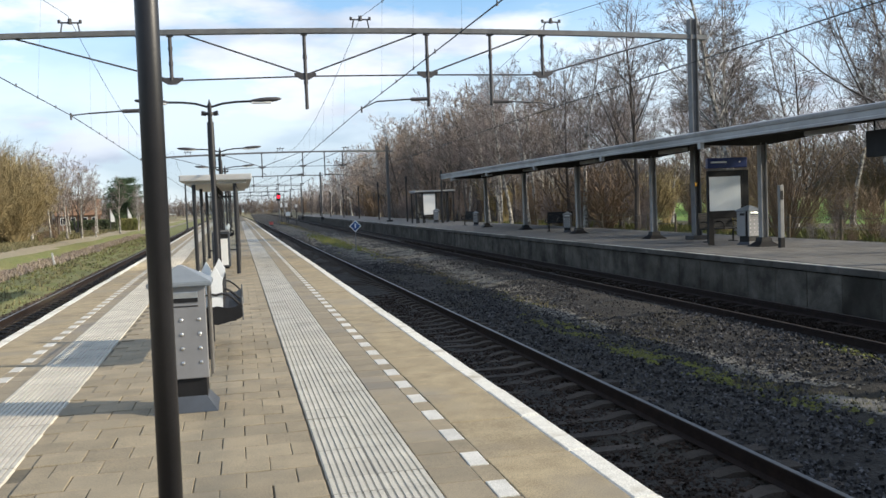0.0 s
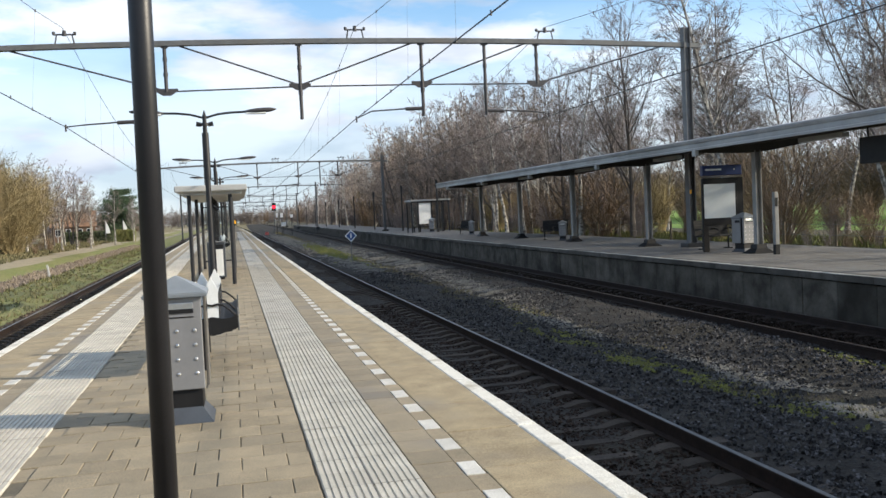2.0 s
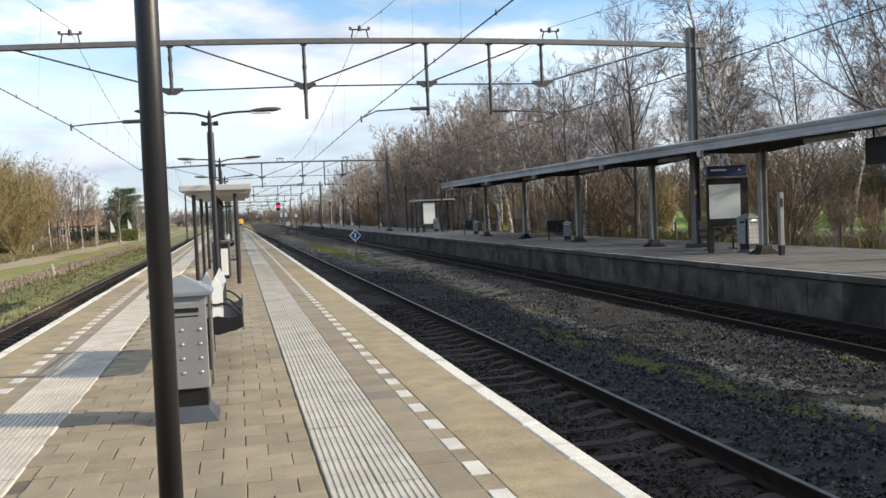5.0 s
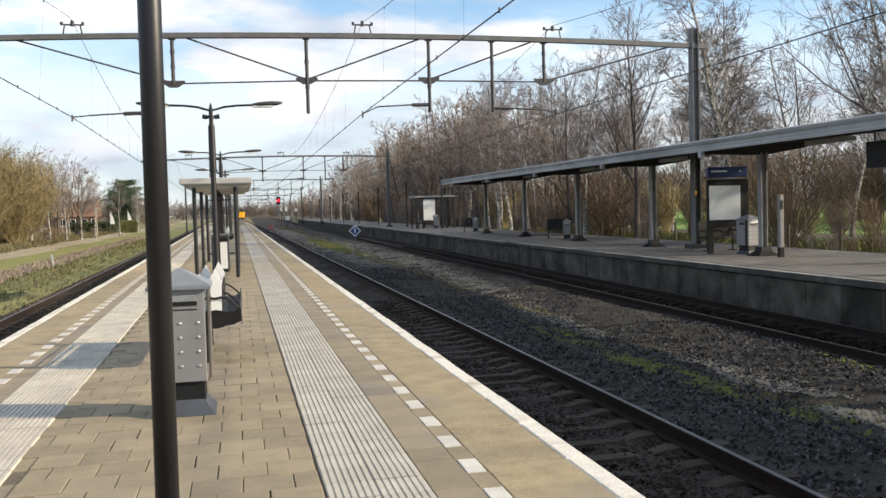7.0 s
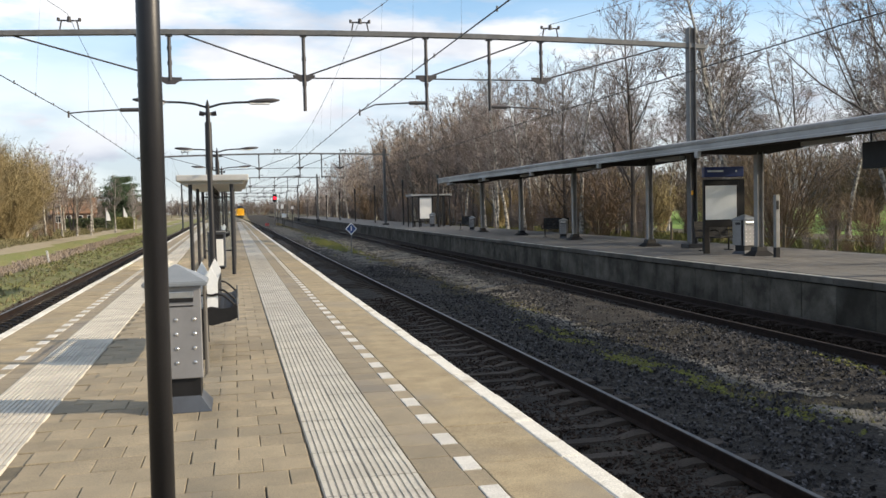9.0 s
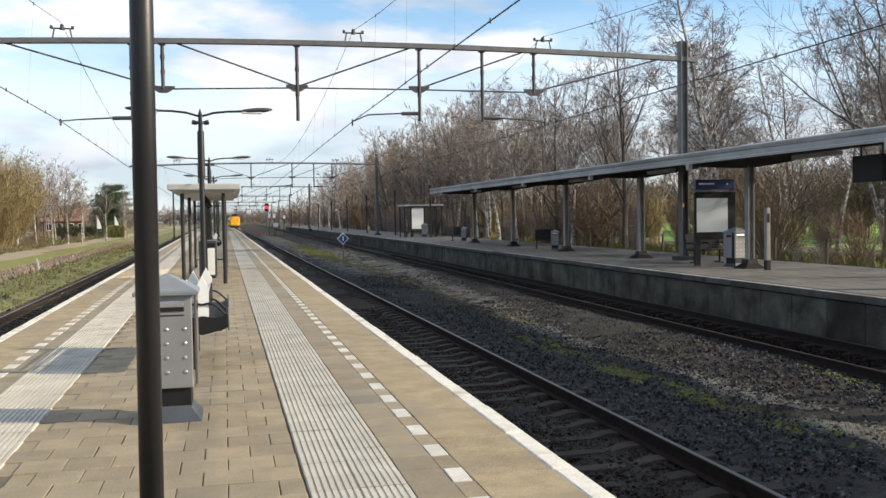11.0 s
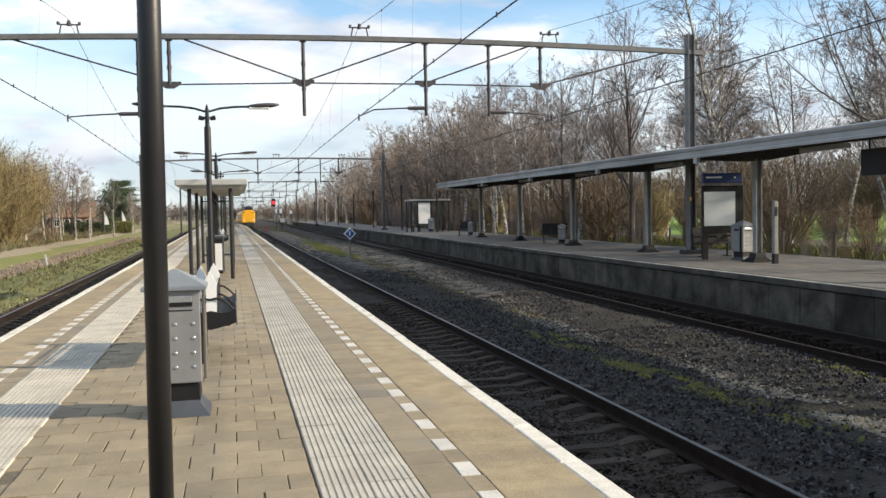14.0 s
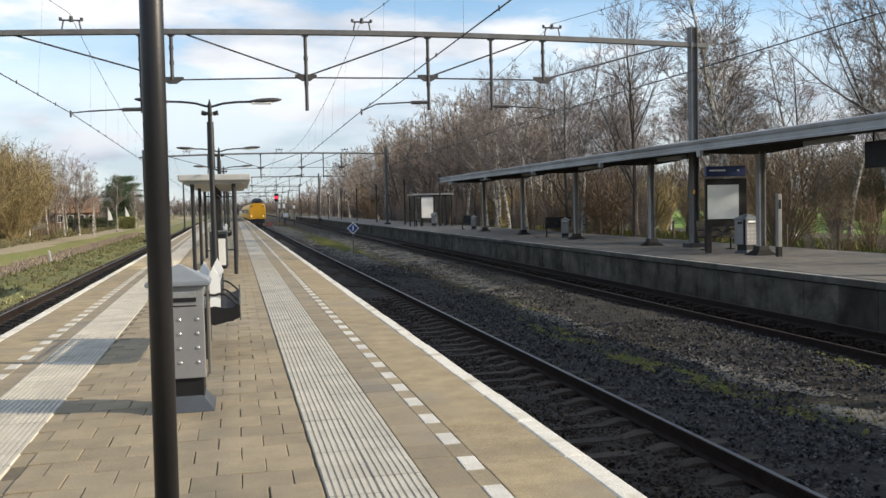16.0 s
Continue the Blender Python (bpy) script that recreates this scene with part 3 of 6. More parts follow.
def build_wires():
    for x0, kind in ((-4.72, "left"), (4.0, "near"), (10.37, "far")):
        def at(y, x0=x0, kind=kind):
            if kind == "left":
                return x0 - 0.022 * (y - 29)
            if kind == "near":
                return x0 + near_bend(y) - near_bend(29)
            return x0 + far_x(y) - far_x(29)

        def stagger(y, kind=kind):
            """The contact wire's zigzag: sideways offset from the messenger."""
            swing = {"left": (-1.9, -0.08, 0.0), "near": (0.45, -0.16, 0.1), "far": (1.3, 0.04, -0.2)}[kind]
            if y < 29:
                return swing[0] + (swing[1] - swing[0]) * (y + 32) / 61
            return swing[1] + (swing[2] - swing[1]) * min(1, (y - 29) / 61)
        line = thing("overhead_wire", "dark overhead contact wire with its messenger wire and droppers", "overhead wire", "overhead wires")
        bm = bmesh.new()
        tube_path(bm, [(at(y) + stagger(y), y, 4.68) for y in GANTRY_Y], 0.013, 5)
        part("contact_wire", bm, WIRE, line)
        bm = bmesh.new()
        bd = bmesh.new()
        whole = []
        for a, b in zip(GANTRY_Y, GANTRY_Y[1:]):
            pts = []
            for i in range(15):
                u = i / 14
                y = a + (b - a) * u
                z = 7.62 - (7.62 - 5.85) * 4 * u * (1 - u)
                pts.append((at(y), y, z))
                if 0 < i < 14:
                    rod(bd, (at(y) + stagger(y), y, 4.68), (at(y), y, z), 0.002, 0.002, 4)
                    for q in (0, 0.5):
                        yy = y + q * (b - a) / 14
                        rod(bd, (at(yy) + stagger(yy), yy, 4.655), (at(yy) + stagger(yy), yy, 4.74), 0.018, 0.014, 6)
                    rod(bd, (at(y), y, z - 0.04), (at(y), y, z + 0.03), 0.016, 0.016, 6)
            whole += pts[:-1]
        tube_path(bm, whole, 0.008, 5)
        part("messenger_wire", bm, WIRE, line)
        tagged(part("dropper_wiring", bd, WIRE, line), kind="stuff")


for gy in GANTRY_Y:
    build_gantry(gy)
build_wires()


# ---- island platform things ----
def build_post():
    p = thing("lamp_post", "dark painted round steel lamp post on the platform", "lamp post", "", pose(-0.393, 4.6, 0, 0, 0.3, 0))
    bm = bmesh.new()
    rod(bm, (0, 0, 0), (0, 0, 5.0), 0.058, 0.054, 32)
    part("pole", bm, POLE_DARK, p, smooth=True)
    bm = bmesh.new()
    rod(bm, (0, 0, 0), (0, 0, 0.03), 0.10, 0.10, 24)
    part("base_plate", bm, POLE_DARK, p)
    return p


def build_bin(m, label, side_mat):
    """A litter bin, front towards -y, its base centre at the origin."""
    b = thing("litter_bin", label, "litter bin", "litter bins", m)
    w, d = 0.20, 0.20
    bm = bmesh.new()
    box(bm, -w, w, -d, -d + 0.06, 0.27, 1.03, 0.008)
    part("front_panel", bm, BIN_GREY, b)
    bm = bmesh.new()
    box(bm, -w + 0.012, w - 0.012, -d + 0.055, d + 0.01, 0.27, 1.03, 0.01)
    part("body", bm, BLACK, b, "dark shadow gap behind the front panel")
    for s in (-1, 1):
        bm = bmesh.new()
        box(bm, s * w - 0.012 + s * 0.025, s * w + 0.012 + s * 0.025, -d + 0.10, d + 0.02, 0.28, 1.02, 0.006)
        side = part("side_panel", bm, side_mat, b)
        bm = bmesh.new()
        box(bm, s * (w + 0.034), s * (w + 0.040), -0.08, 0.10, 0.895, 0.965)
        part("slot_shadow", bm, BLACK, side)
    bm = bmesh.new()
    e, f = w + 0.055, d + 0.05
    vs = [bm.verts.new(p) for p in ((-e, -f, 1.03), (e, -f, 1.03), (e, f, 1.03), (-e, f, 1.03), (-e, -f, 1.065), (e, -f, 1.065), (e, f, 1.065), (-e, f, 1.065), (-0.012, -0.05, 1.20), (0.012, -0.05, 1.20), (0.012, 0.05, 1.20), (-0.012, 0.05, 1.20))]
    for q in ((0, 1, 2, 3), (0, 1, 5, 4), (1, 2, 6, 5), (2, 3, 7, 6), (3, 0, 4, 7), (4, 5, 9, 8), (5, 6, 10, 9), (6, 7, 11, 10), (7, 4, 8, 11), (8, 9, 10, 11)):
        bm.faces.new([vs[i] for i in q])
    bmesh.ops.bevel(bm, geom=bm.edges[:], offset=0.006, segments=2, affect="EDGES")
    part("lid", bm, BIN_LID, b, "blue-grey peaked lid")
    bm = bmesh.new()
    box(bm, -0.14, 0.14, -d - 0.004, -d + 0.03, 0.90, 0.985, 0.004)
    slot = part("slot", bm, CHROME, b, "steel throw-in flap")
    bm = bmesh.new()
    box(bm, -0.14, 0.14, -d - 0.007, -d + 0.02, 0.90, 0.935)
    part("slot_shadow", bm, BLACK, slot)
    bm = bmesh.new()
    box(bm, -0.14, 0.14, -d - 0.003, -d + 0.02, 0.862, 0.872)
    part("door_gap", bm, BLACK, b)
    for i in range(4):
        for j in (-1, 0, 1):
            bm = bmesh.new()
            bmesh.ops.create_uvsphere(bm, u_segments=10, v_segments=6, radius=0.016, matrix=Matrix.Translation((j * 0.143, -d, 0.755 - i * 0.118)) @ Matrix.Diagonal((1, 0.55, 1, 1)))
            part("stud", bm, CHROME, b, smooth=True)
    bm = bmesh.new()
    box(bm, -w + 0.02, w - 0.02, -d + 0.03, d - 0.02, 0.06, 0.275, 0.006)
    part("plinth", bm, BLACK, b)
    bm = bmesh.new()
    e0, f0, e1, f1 = w + 0.06, d + 0.06, w - 0.03, d - 0.03
    vs = [bm.verts.new(p) for p in ((-e0, -f0, 0.0), (e0, -f0, 0.0), (e0, f0, 0.0), (-e0, f0, 0.0), (-e1, -f1, 0.12), (e1, -f1, 0.12), (e1, f1, 0.12), (-e1, f1, 0.12))]
    for q in ((0, 1, 2, 3), (0, 1, 5, 4), (1, 2, 6, 5), (2, 3, 7, 6), (3, 0, 4, 7), (4, 5, 6, 7)):
        bm.faces.new([vs[i] for i in q])
    part("foot", bm, BIN_FOOT, b, "flared dark steel foot")
    return b


build_post()
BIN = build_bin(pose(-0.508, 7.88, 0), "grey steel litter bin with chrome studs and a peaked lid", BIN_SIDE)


# ---- platform across: canopy ----
def canopy_x(y):
    """Front edge of the canopy roof."""
    return 12.84 + 0.004 * (y - 24)


def canopy_rise(y):
    return 0.0048 * (y - 24)


def post_x(y):
    return 14.80 + 0.010 * (y - 24)


POST_Y = (-9.0, -0.8, 7.4, 15.6, 23.76, 31.1, 39.0, 47.2, 55.5)


def build_canopy():
    c = thing("platform_canopy", "long grey steel platform canopy on a single row of posts", "canopy")
    ys = span(-12, 58.8, 1.18)
    sx = lambda y: (canopy_x(y), canopy_rise(y))
    bm = bmesh.new()
    sweep(bm, [(-0.03, 3.30), (-0.03, 3.345), (0.05, 3.375), (4.4, 3.66), (4.4, 3.60), (0.12, 3.33), (0.03, 3.30)], ys, sx)
    part("roof_sheet", bm, CANOPY_STEEL, c)
    bm = bmesh.new()
    sweep(bm, [(-0.01, 3.045), (-0.01, 3.10), (0.03, 3.115), (0.03, 3.23), (0.0, 3.26), (0.0, 3.30), (0.07, 3.30), (0.07, 3.045)], ys, sx)
    part("fascia", bm, CANOPY_STEEL, c, "light grey ribbed edge beam")
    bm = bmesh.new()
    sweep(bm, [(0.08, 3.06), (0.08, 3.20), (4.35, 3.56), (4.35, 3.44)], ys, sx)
    part("soffit", bm, CANOPY_UNDER, c, "boarded underside in a shade-dark tone")
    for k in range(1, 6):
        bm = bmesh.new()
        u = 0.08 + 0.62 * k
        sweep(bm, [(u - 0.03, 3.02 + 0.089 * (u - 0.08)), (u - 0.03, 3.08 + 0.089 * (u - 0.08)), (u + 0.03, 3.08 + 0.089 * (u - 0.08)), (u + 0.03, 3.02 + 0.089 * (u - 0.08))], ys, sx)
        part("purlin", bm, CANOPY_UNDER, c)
    for y in POST_Y:
        x, lift, edge = post_x(y), canopy_rise(y), canopy_x(y)
        post = bmesh.new()
        for s in (-1, 1):
            box(post, x + s * 0.085 - 0.012, x + s * 0.085 + 0.012, y - 0.10, y + 0.10, 0.0, 3.0 + lift)
        box(post, x - 0.075, x + 0.075, y - 0.012, y + 0.012, 0.0, 3.0 + lift)
        part("post", post, POST_GREY, c)
        foot = bmesh.new()
        vs = [foot.verts.new((x + a * 0.36, y + b * 0.34, 0.0)) for a, b in ((-1, -1), (1, -1), (1, 1), (-1, 1))]
        vm = [foot.verts.new((x + a * 0.17, y + b * 0.18, 0.15)) for a, b in ((-1, -1), (1, -1), (1, 1), (-1, 1))]
        vt = [foot.verts.new((x + a * 0.15, y + b * 0.16, 0.27)) for a, b in ((-1, -1), (1, -1), (1, 1), (-1, 1))]
        foot.faces.new(vt)
        for p, q in ((vs, vm), (vm, vt)):
            for i in range(4):
                foot.faces.new((p[i], p[(i + 1) % 4], q[(i + 1) % 4], q[i]))
        part("post_foot", foot, BLACK, c)
        arm = bmesh.new()
        vs = []
        for dy in (-0.08, 0.08):
            vs.append([arm.verts.new((edge + a, y + dy, z + lift)) for a, z in ((0.08, 3.07), (4.3, 3.44), (4.3, 3.28), (2.25, 2.96), (1.70, 2.93), (0.08, 2.97))])
        n = 6
        for i in range(n):
            arm.faces.new((vs[0][i], vs[0][(i + 1) % n], vs[1][(i + 1) % n], vs[1][i]))
        arm.faces.new(vs[0]), arm.faces.new(vs[1])
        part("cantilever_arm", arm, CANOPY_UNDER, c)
        tray = bmesh.new()
        box(tray, edge + 0.95, edge + 1.15, y + 2.9, y + 4.6, 2.98 + lift, 3.09 + lift, 0.01)
        part("strip_light", tray, CANOPY_STEEL, c, "unlit pale strip light")
        clip = bmesh.new()
        box(clip, edge - 0.03, edge + 0.09, y - 0.09, y + 0.09, 2.88 + lift, 3.05 + lift, 0.01)
        part("gutter_bracket", clip, CANOPY_STEEL, c)
    return c


build_canopy()


# ---- more island platform things ----
def build_bench(m, label):
    """A bench along y: pale centre panel, dark mesh seats on both sides, curved arm rests."""
    b = thing("bench", label, "bench", "benches", m)
    length = 1.9
    bm = bmesh.new()
    prof = [(-0.065, 0.56), (0.065, 0.56), (0.072, 0.97), (0.0, 1.11), (-0.072, 0.97)]
    rings = []
    for y in (0, 0.05):
        rings.append([bm.verts.new((x, y, z)) for x, z in prof])
    for i in range(5):
        bm.faces.new((rings[0][i], rings[0][(i + 1) % 5], rings[1][(i + 1) % 5], rings[1][i]))
    bm.faces.new(rings[0]), bm.faces.new(rings[1])
    end_me = finish(bm, "end_panel", WHITE_PLASTIC)
    for y in (0.0, length - 0.05):
        ob = new("end_panel", end_me)
        ob.parent, ob.location = b, (0, y, 0)
        ob["label"] = "pale pointed end panel"
        ob = new("end_panel", end_me)
        ob.parent, ob.location = b, (-0.165, y + 0.1, -0.04)
        ob["label"] = "pale pointed end panel"
    for s in (-1, 1):
        bm = bmesh.new()
        for k in range(9):
            z = 0.50 + k * 0.05
            rod(bm, (s * 0.07, 0.05, z), (s * 0.07, length - 0.05, z), 0.008, 0.008, 5)
        for k in range(12):
            y = 0.05 + (length - 0.1) * k / 11
            rod(bm, (s * 0.07, y, 0.48), (s * 0.07, y, 0.92), 0.006, 0.006, 5)
        part("backrest", bm, BLACK, b)
        bm = bmesh.new()
        a = [(s * 0.0, 0.68), (s * 0.12, 0.655), (s * 0.20, 0.665), (s * 0.262, 0.705), (s * 0.27, 0.55), (s * 0.22, 0.53), (s * 0.0, 0.475)]
        r0 = [bm.verts.new((x, -0.03, z)) for x, z in a]
        r1 = [bm.verts.new((x, length + 0.03, z)) for x, z in a]
        for i in range(7):
            bm.faces.new((r0[i], r0[(i + 1) % 7], r1[(i + 1) % 7], r1[i]))
        bm.faces.new(r0), bm.faces.new(r1)
        part("seat", bm, BLACK, b)
        for y in (-0.01, 0.62, length + 0.01):
            bm = bmesh.new()
            pts = [(s * 0.0, y, 0.80), (s * 0.06, y, 0.815), (s * 0.12, y, 0.80), (s * 0.18, y, 0.755), (s * 0.23, y, 0.705), (s * 0.27, y, 0.66)]
            tube_path(bm, pts, 0.013, 6)
            part("arm_rest", bm, BLACK, b)
        for y in (0.05, length - 0.05):
            bm = bmesh.new()
            rod(bm, (s * 0.275, y, 0.51), (s * 0.268, y, 0.76), 0.009, 0.009, 8)
            part("seat_end", bm, GALV, b)
        for y in (0.25, length - 0.25):
            bm = bmesh.new()
            rod(bm, (-0.125 + s * 0.015, y, 0.07), (-0.125 + s * 0.015, y, 0.52), 0.02, 0.02, 8)
            rod(bm, (-0.12, y, 0.47), (s * 0.2, y, 0.50), 0.018, 0.018, 8)
            part("leg", bm, BLACK, b)
    return b


def build_lamp(m):
    l = thing("street_lamp", "dark double-armed platform lamp with flat grey heads", "street lamp", "platform lamps", m)
    bm = bmesh.new()
    rod(bm, (0, 0, 0), (0, 0, 3.1), 0.085, 0.08, 16)
    rod(bm, (0, 0, 4.3), (0, 0, 4.85), 0.07, 0.06, 12)
    rod(bm, (0, 0, 4.85), (0, 0, 5.04), 0.07, 0.01, 12)
    part("pole", bm, POLE_DARK, l)
    bm = bmesh.new()
    rod(bm, (0, 0, 3.08), (0, 0, 4.4), 0.11, 0.10, 16)
    part("pole_sleeve", bm, POLE_DARK, l)
    bm = bmesh.new()
    rod(bm, (0, 0, 4.60), (0, 0, 4.68), 0.12, 0.10, 12)
    for s in (-1, 1):
        rod(bm, (s * 0.1, 0, 4.63), (s * 0.25, 0, 4.66), 0.06, 0.07, 8)
    part("collar", bm, POLE_DARK, l)
    for s in (-1, 1):
        bm = bmesh.new()
        tube_path(bm, [(s * 0.03, 0, 4.82), (s * 0.4, 0, 4.92), (s * 0.8, 0, 4.96), (s * 1.2, 0, 4.97)], 0.032, 8)
        arm = part("arm", bm, POLE_DARK, l)
        bm = bmesh.new()
        bmesh.ops.create_uvsphere(bm, u_segments=16, v_segments=8, radius=1, matrix=Matrix.Translation((s * 1.66, 0, 5.0)) @ Matrix.Rotation(radians(-s * 4), 4, "Y") @ Matrix.Diagonal((0.52, 0.16, 0.075, 1)))
        part("lamp_head", bm, GALV_DARK, arm, smooth=True)
        bm = bmesh.new()
        box(bm, s * 1.55 - 0.3, s * 1.55 + 0.3, -0.11, 0.11, 4.905, 4.95, 0.015)
        part("lens", bm, WHITE_PLASTIC, arm, "pale lamp glass")
    return l


def build_shelter():
    s = thing("platform_shelter", "open platform shelter with pale flat roof and dark posts", "shelter")
    bm = bmesh.new()
    box(bm, -1.50, 0.32, 24.1, 33.6, 2.44, 2.60, 0.03)
    part("roof", bm, SHELTER_WHITE, s)
    bm = bmesh.new()
    box(bm, -1.36, 0.18, 24.3, 33.4, 2.36, 2.445)
    part("ceiling_board", bm, SHELTER_WHITE, s)
    for x in (-1.16, -0.12):
        for y in (24.4, 28.8, 33.2):
            bm = bmesh.new()
            rod(bm, (x, y, 0), (x, y, 2.38), 0.052, 0.052, 12)
            part("post", bm, POLE_DARK, s)
    for y in (26.4, 28.3, 30.2, 32.1):
        bm = bmesh.new()
        box(bm, -0.66, -0.60, y, y + 1.85, 0.25, 0.30)
        box(bm, -0.66, -0.60, y, y + 1.85, 2.1, 2.15)
        box(bm, -0.66, -0.60, y, y + 0.05, 0.0, 2.38)
        fr = part("screen_frame", bm, POLE_DARK, s)
        bm = bmesh.new()
        box(bm, -0.635, -0.625, y + 0.05, y + 1.85, 0.30, 2.1)
        pane = part("pane", bm, GLASS, fr)
        pane.visible_shadow = False
    bm = bmesh.new()
    for z0 in (0.25, 2.15):
        box(bm, -1.12, -0.16, 33.15, 33.21, z0, z0 + 0.05)
    fr = part("end_frame", bm, POLE_DARK, s)
    bm = bmesh.new()
    box(bm, -1.10, -0.18, 33.175, 33.185, 0.30, 2.15)
    part("pane", bm, GLASS, fr).visible_shadow = False
    return s


BENCH = build_bench(pose(-0.295, 10.1, -0.07), "two-sided bench with pale end panels and dark mesh seats")
LAMP = build_lamp(pose(-0.63, 23.45, 0, 0, 0, 0))
LAMP.scale = (0.82, 0.82, 0.88)
for ly in (40.8, 57.0, 74.6, 92.6):
    copy_thing(LAMP, pose(-0.60 + near_bend(ly), ly, 0))
build_shelter()


def build_box_bin(m):
    """A tall box bin: dark frame, pale front door, dark throw-in opening."""
    b = thing("box_bin", "tall litter bin with pale front door and dark frame", "litter bin", "litter bins", m)
    bm = bmesh.new()
    box(bm, -0.25, 0.25, -0.20, 0.22, 0.05, 1.06, 0.015)
    part("frame", bm, BIN_FOOT, b)
    bm = bmesh.new()
    box(bm, -0.185, 0.185, -0.222, -0.19, 0.10, 0.86, 0.008)
    part("door", bm, WHITE_PLASTIC, b, "pale front door")
    bm = bmesh.new()
    box(bm, -0.20, 0.20, -0.214, -0.19, 0.89, 1.0)
    part("opening", bm, BLACK, b)
    bm = bmesh.new()
    box(bm, -0.27, 0.27, -0.23, 0.24, 1.06, 1.09, 0.01)
    part("lid", bm, BIN_GREY, b)
    bm = bmesh.new()
    box(bm, -0.2, 0.2, -0.15, 0.17, 0.0, 0.06)
    part("plinth", bm, BLACK, b)


build_box_bin(pose(-0.60, 27.0, 0))
copy_thing(BENCH, pose(-0.66, 46.0, -0.07))


# ---- things on the platform across ----
def build_name_sign():
    s = thing("information_board", "blank white notice board under a dark blue name sign", "notice board", "", pose(14.66, 25.6, 0, 0, 0, -4))
    bm = bmesh.new()
    box(bm, -0.60, 0.70, -0.09, 0.09, 2.36, 2.68, 0.03)
    head = part("name_panel", bm, BLUE_SIGN, s, "dark blue name panel")
    bm = bmesh.new()
    box(bm, -0.50, 0.02, -0.094, -0.08, 2.52, 2.57)
    part("lettering", bm, WHITE_PLASTIC, head, "small pale unreadable lettering")
    bm = bmesh.new()
    box(bm, 0.42, 0.47, -0.094, -0.08, 2.52, 2.56)
    part("lettering", bm, WHITE_PLASTIC, head, "small pale unreadable lettering")
    bm = bmesh.new()
    box(bm, -0.58, 0.66, -0.10, -0.06, 2.30, 2.345, 0.006)
    part("strip_lamp", bm, GALV, s, "thin grey lamp strip below the name panel")
    bm = bmesh.new()
    box(bm, -0.60, 0.56, -0.06, 0.06, 0.82, 2.29, 0.015)
    part("frame", bm, BLACK, s)
    bm = bmesh.new()
    box(bm, -0.555, 0.465, -0.068, -0.05, 1.05, 2.10)
    part("notice_sheet", bm, NOTICE_WHITE, s, "blank bluish white sheet")
    bm = bmesh.new()
    box(bm, 0.563, 0.74, -0.05, 0.25, 0.0, 2.29, 0.01)
    part("side_cabinet", bm, BLACK, s)
    bm = bmesh.new()
    box(bm, -0.60, -0.42, -0.05, 0.05, 0.0, 0.82, 0.01)
    part("leg", bm, BLACK, s)


def build_small_bench(m):
    b = thing("bench", "black metal bench with arm rests on the far platform", "bench", "benches", m)
    bm = bmesh.new()
    box(bm, -0.62, 0.62, -0.22, 0.22, 0.42, 0.47, 0.015)
    part("seat", bm, BLACK, b)
    for k in range(6):
        bm = bmesh.new()
        box(bm, -0.66, 0.66, 0.20 + k * 0.015, 0.225 + k * 0.015, 0.46 + k * 0.085, 0.542 + k * 0.085)
        part("back_slat", bm, BLACK, b)
    for x in (-0.6, 0.0, 0.6):
        bm = bmesh.new()
        tube_path(bm, [(x, 0.22, 0.66), (x, 0.0, 0.68), (x, -0.18, 0.62), (x, -0.24, 0.46)], 0.02, 6)
        part("arm_rest", bm, BLACK, b)
    for x in (-0.5, 0.5):
        bm = bmesh.new()
        rod(bm, (x, 0.0, 0.0), (x, 0.0, 0.43), 0.03, 0.03, 8)
        rod(bm, (x, -0.2, 0.02), (x, 0.22, 0.02), 0.025, 0.025, 8)
        part("leg", bm, BLACK, b)
    return b


def build_card_post():
    p = thing("card_reader_post", "slim grey post with a dark foot on the far platform", "post", "", pose(14.72, 22.75, 0))
    bm = bmesh.new()
    box(bm, -0.065, 0.065, -0.06, 0.06, 0.28, 1.76, 0.02)
    part("column", bm, POST_GREY, p)
    bm = bmesh.new()
    box(bm, -0.07, 0.07, -0.065, 0.065, 0.0, 0.29, 0.01)
    part("foot", bm, BLACK, p)
    bm = bmesh.new()
    box(bm, -0.04, 0.04, -0.068, -0.05, 1.35, 1.6)
    part("reader", bm, BLACK, p)


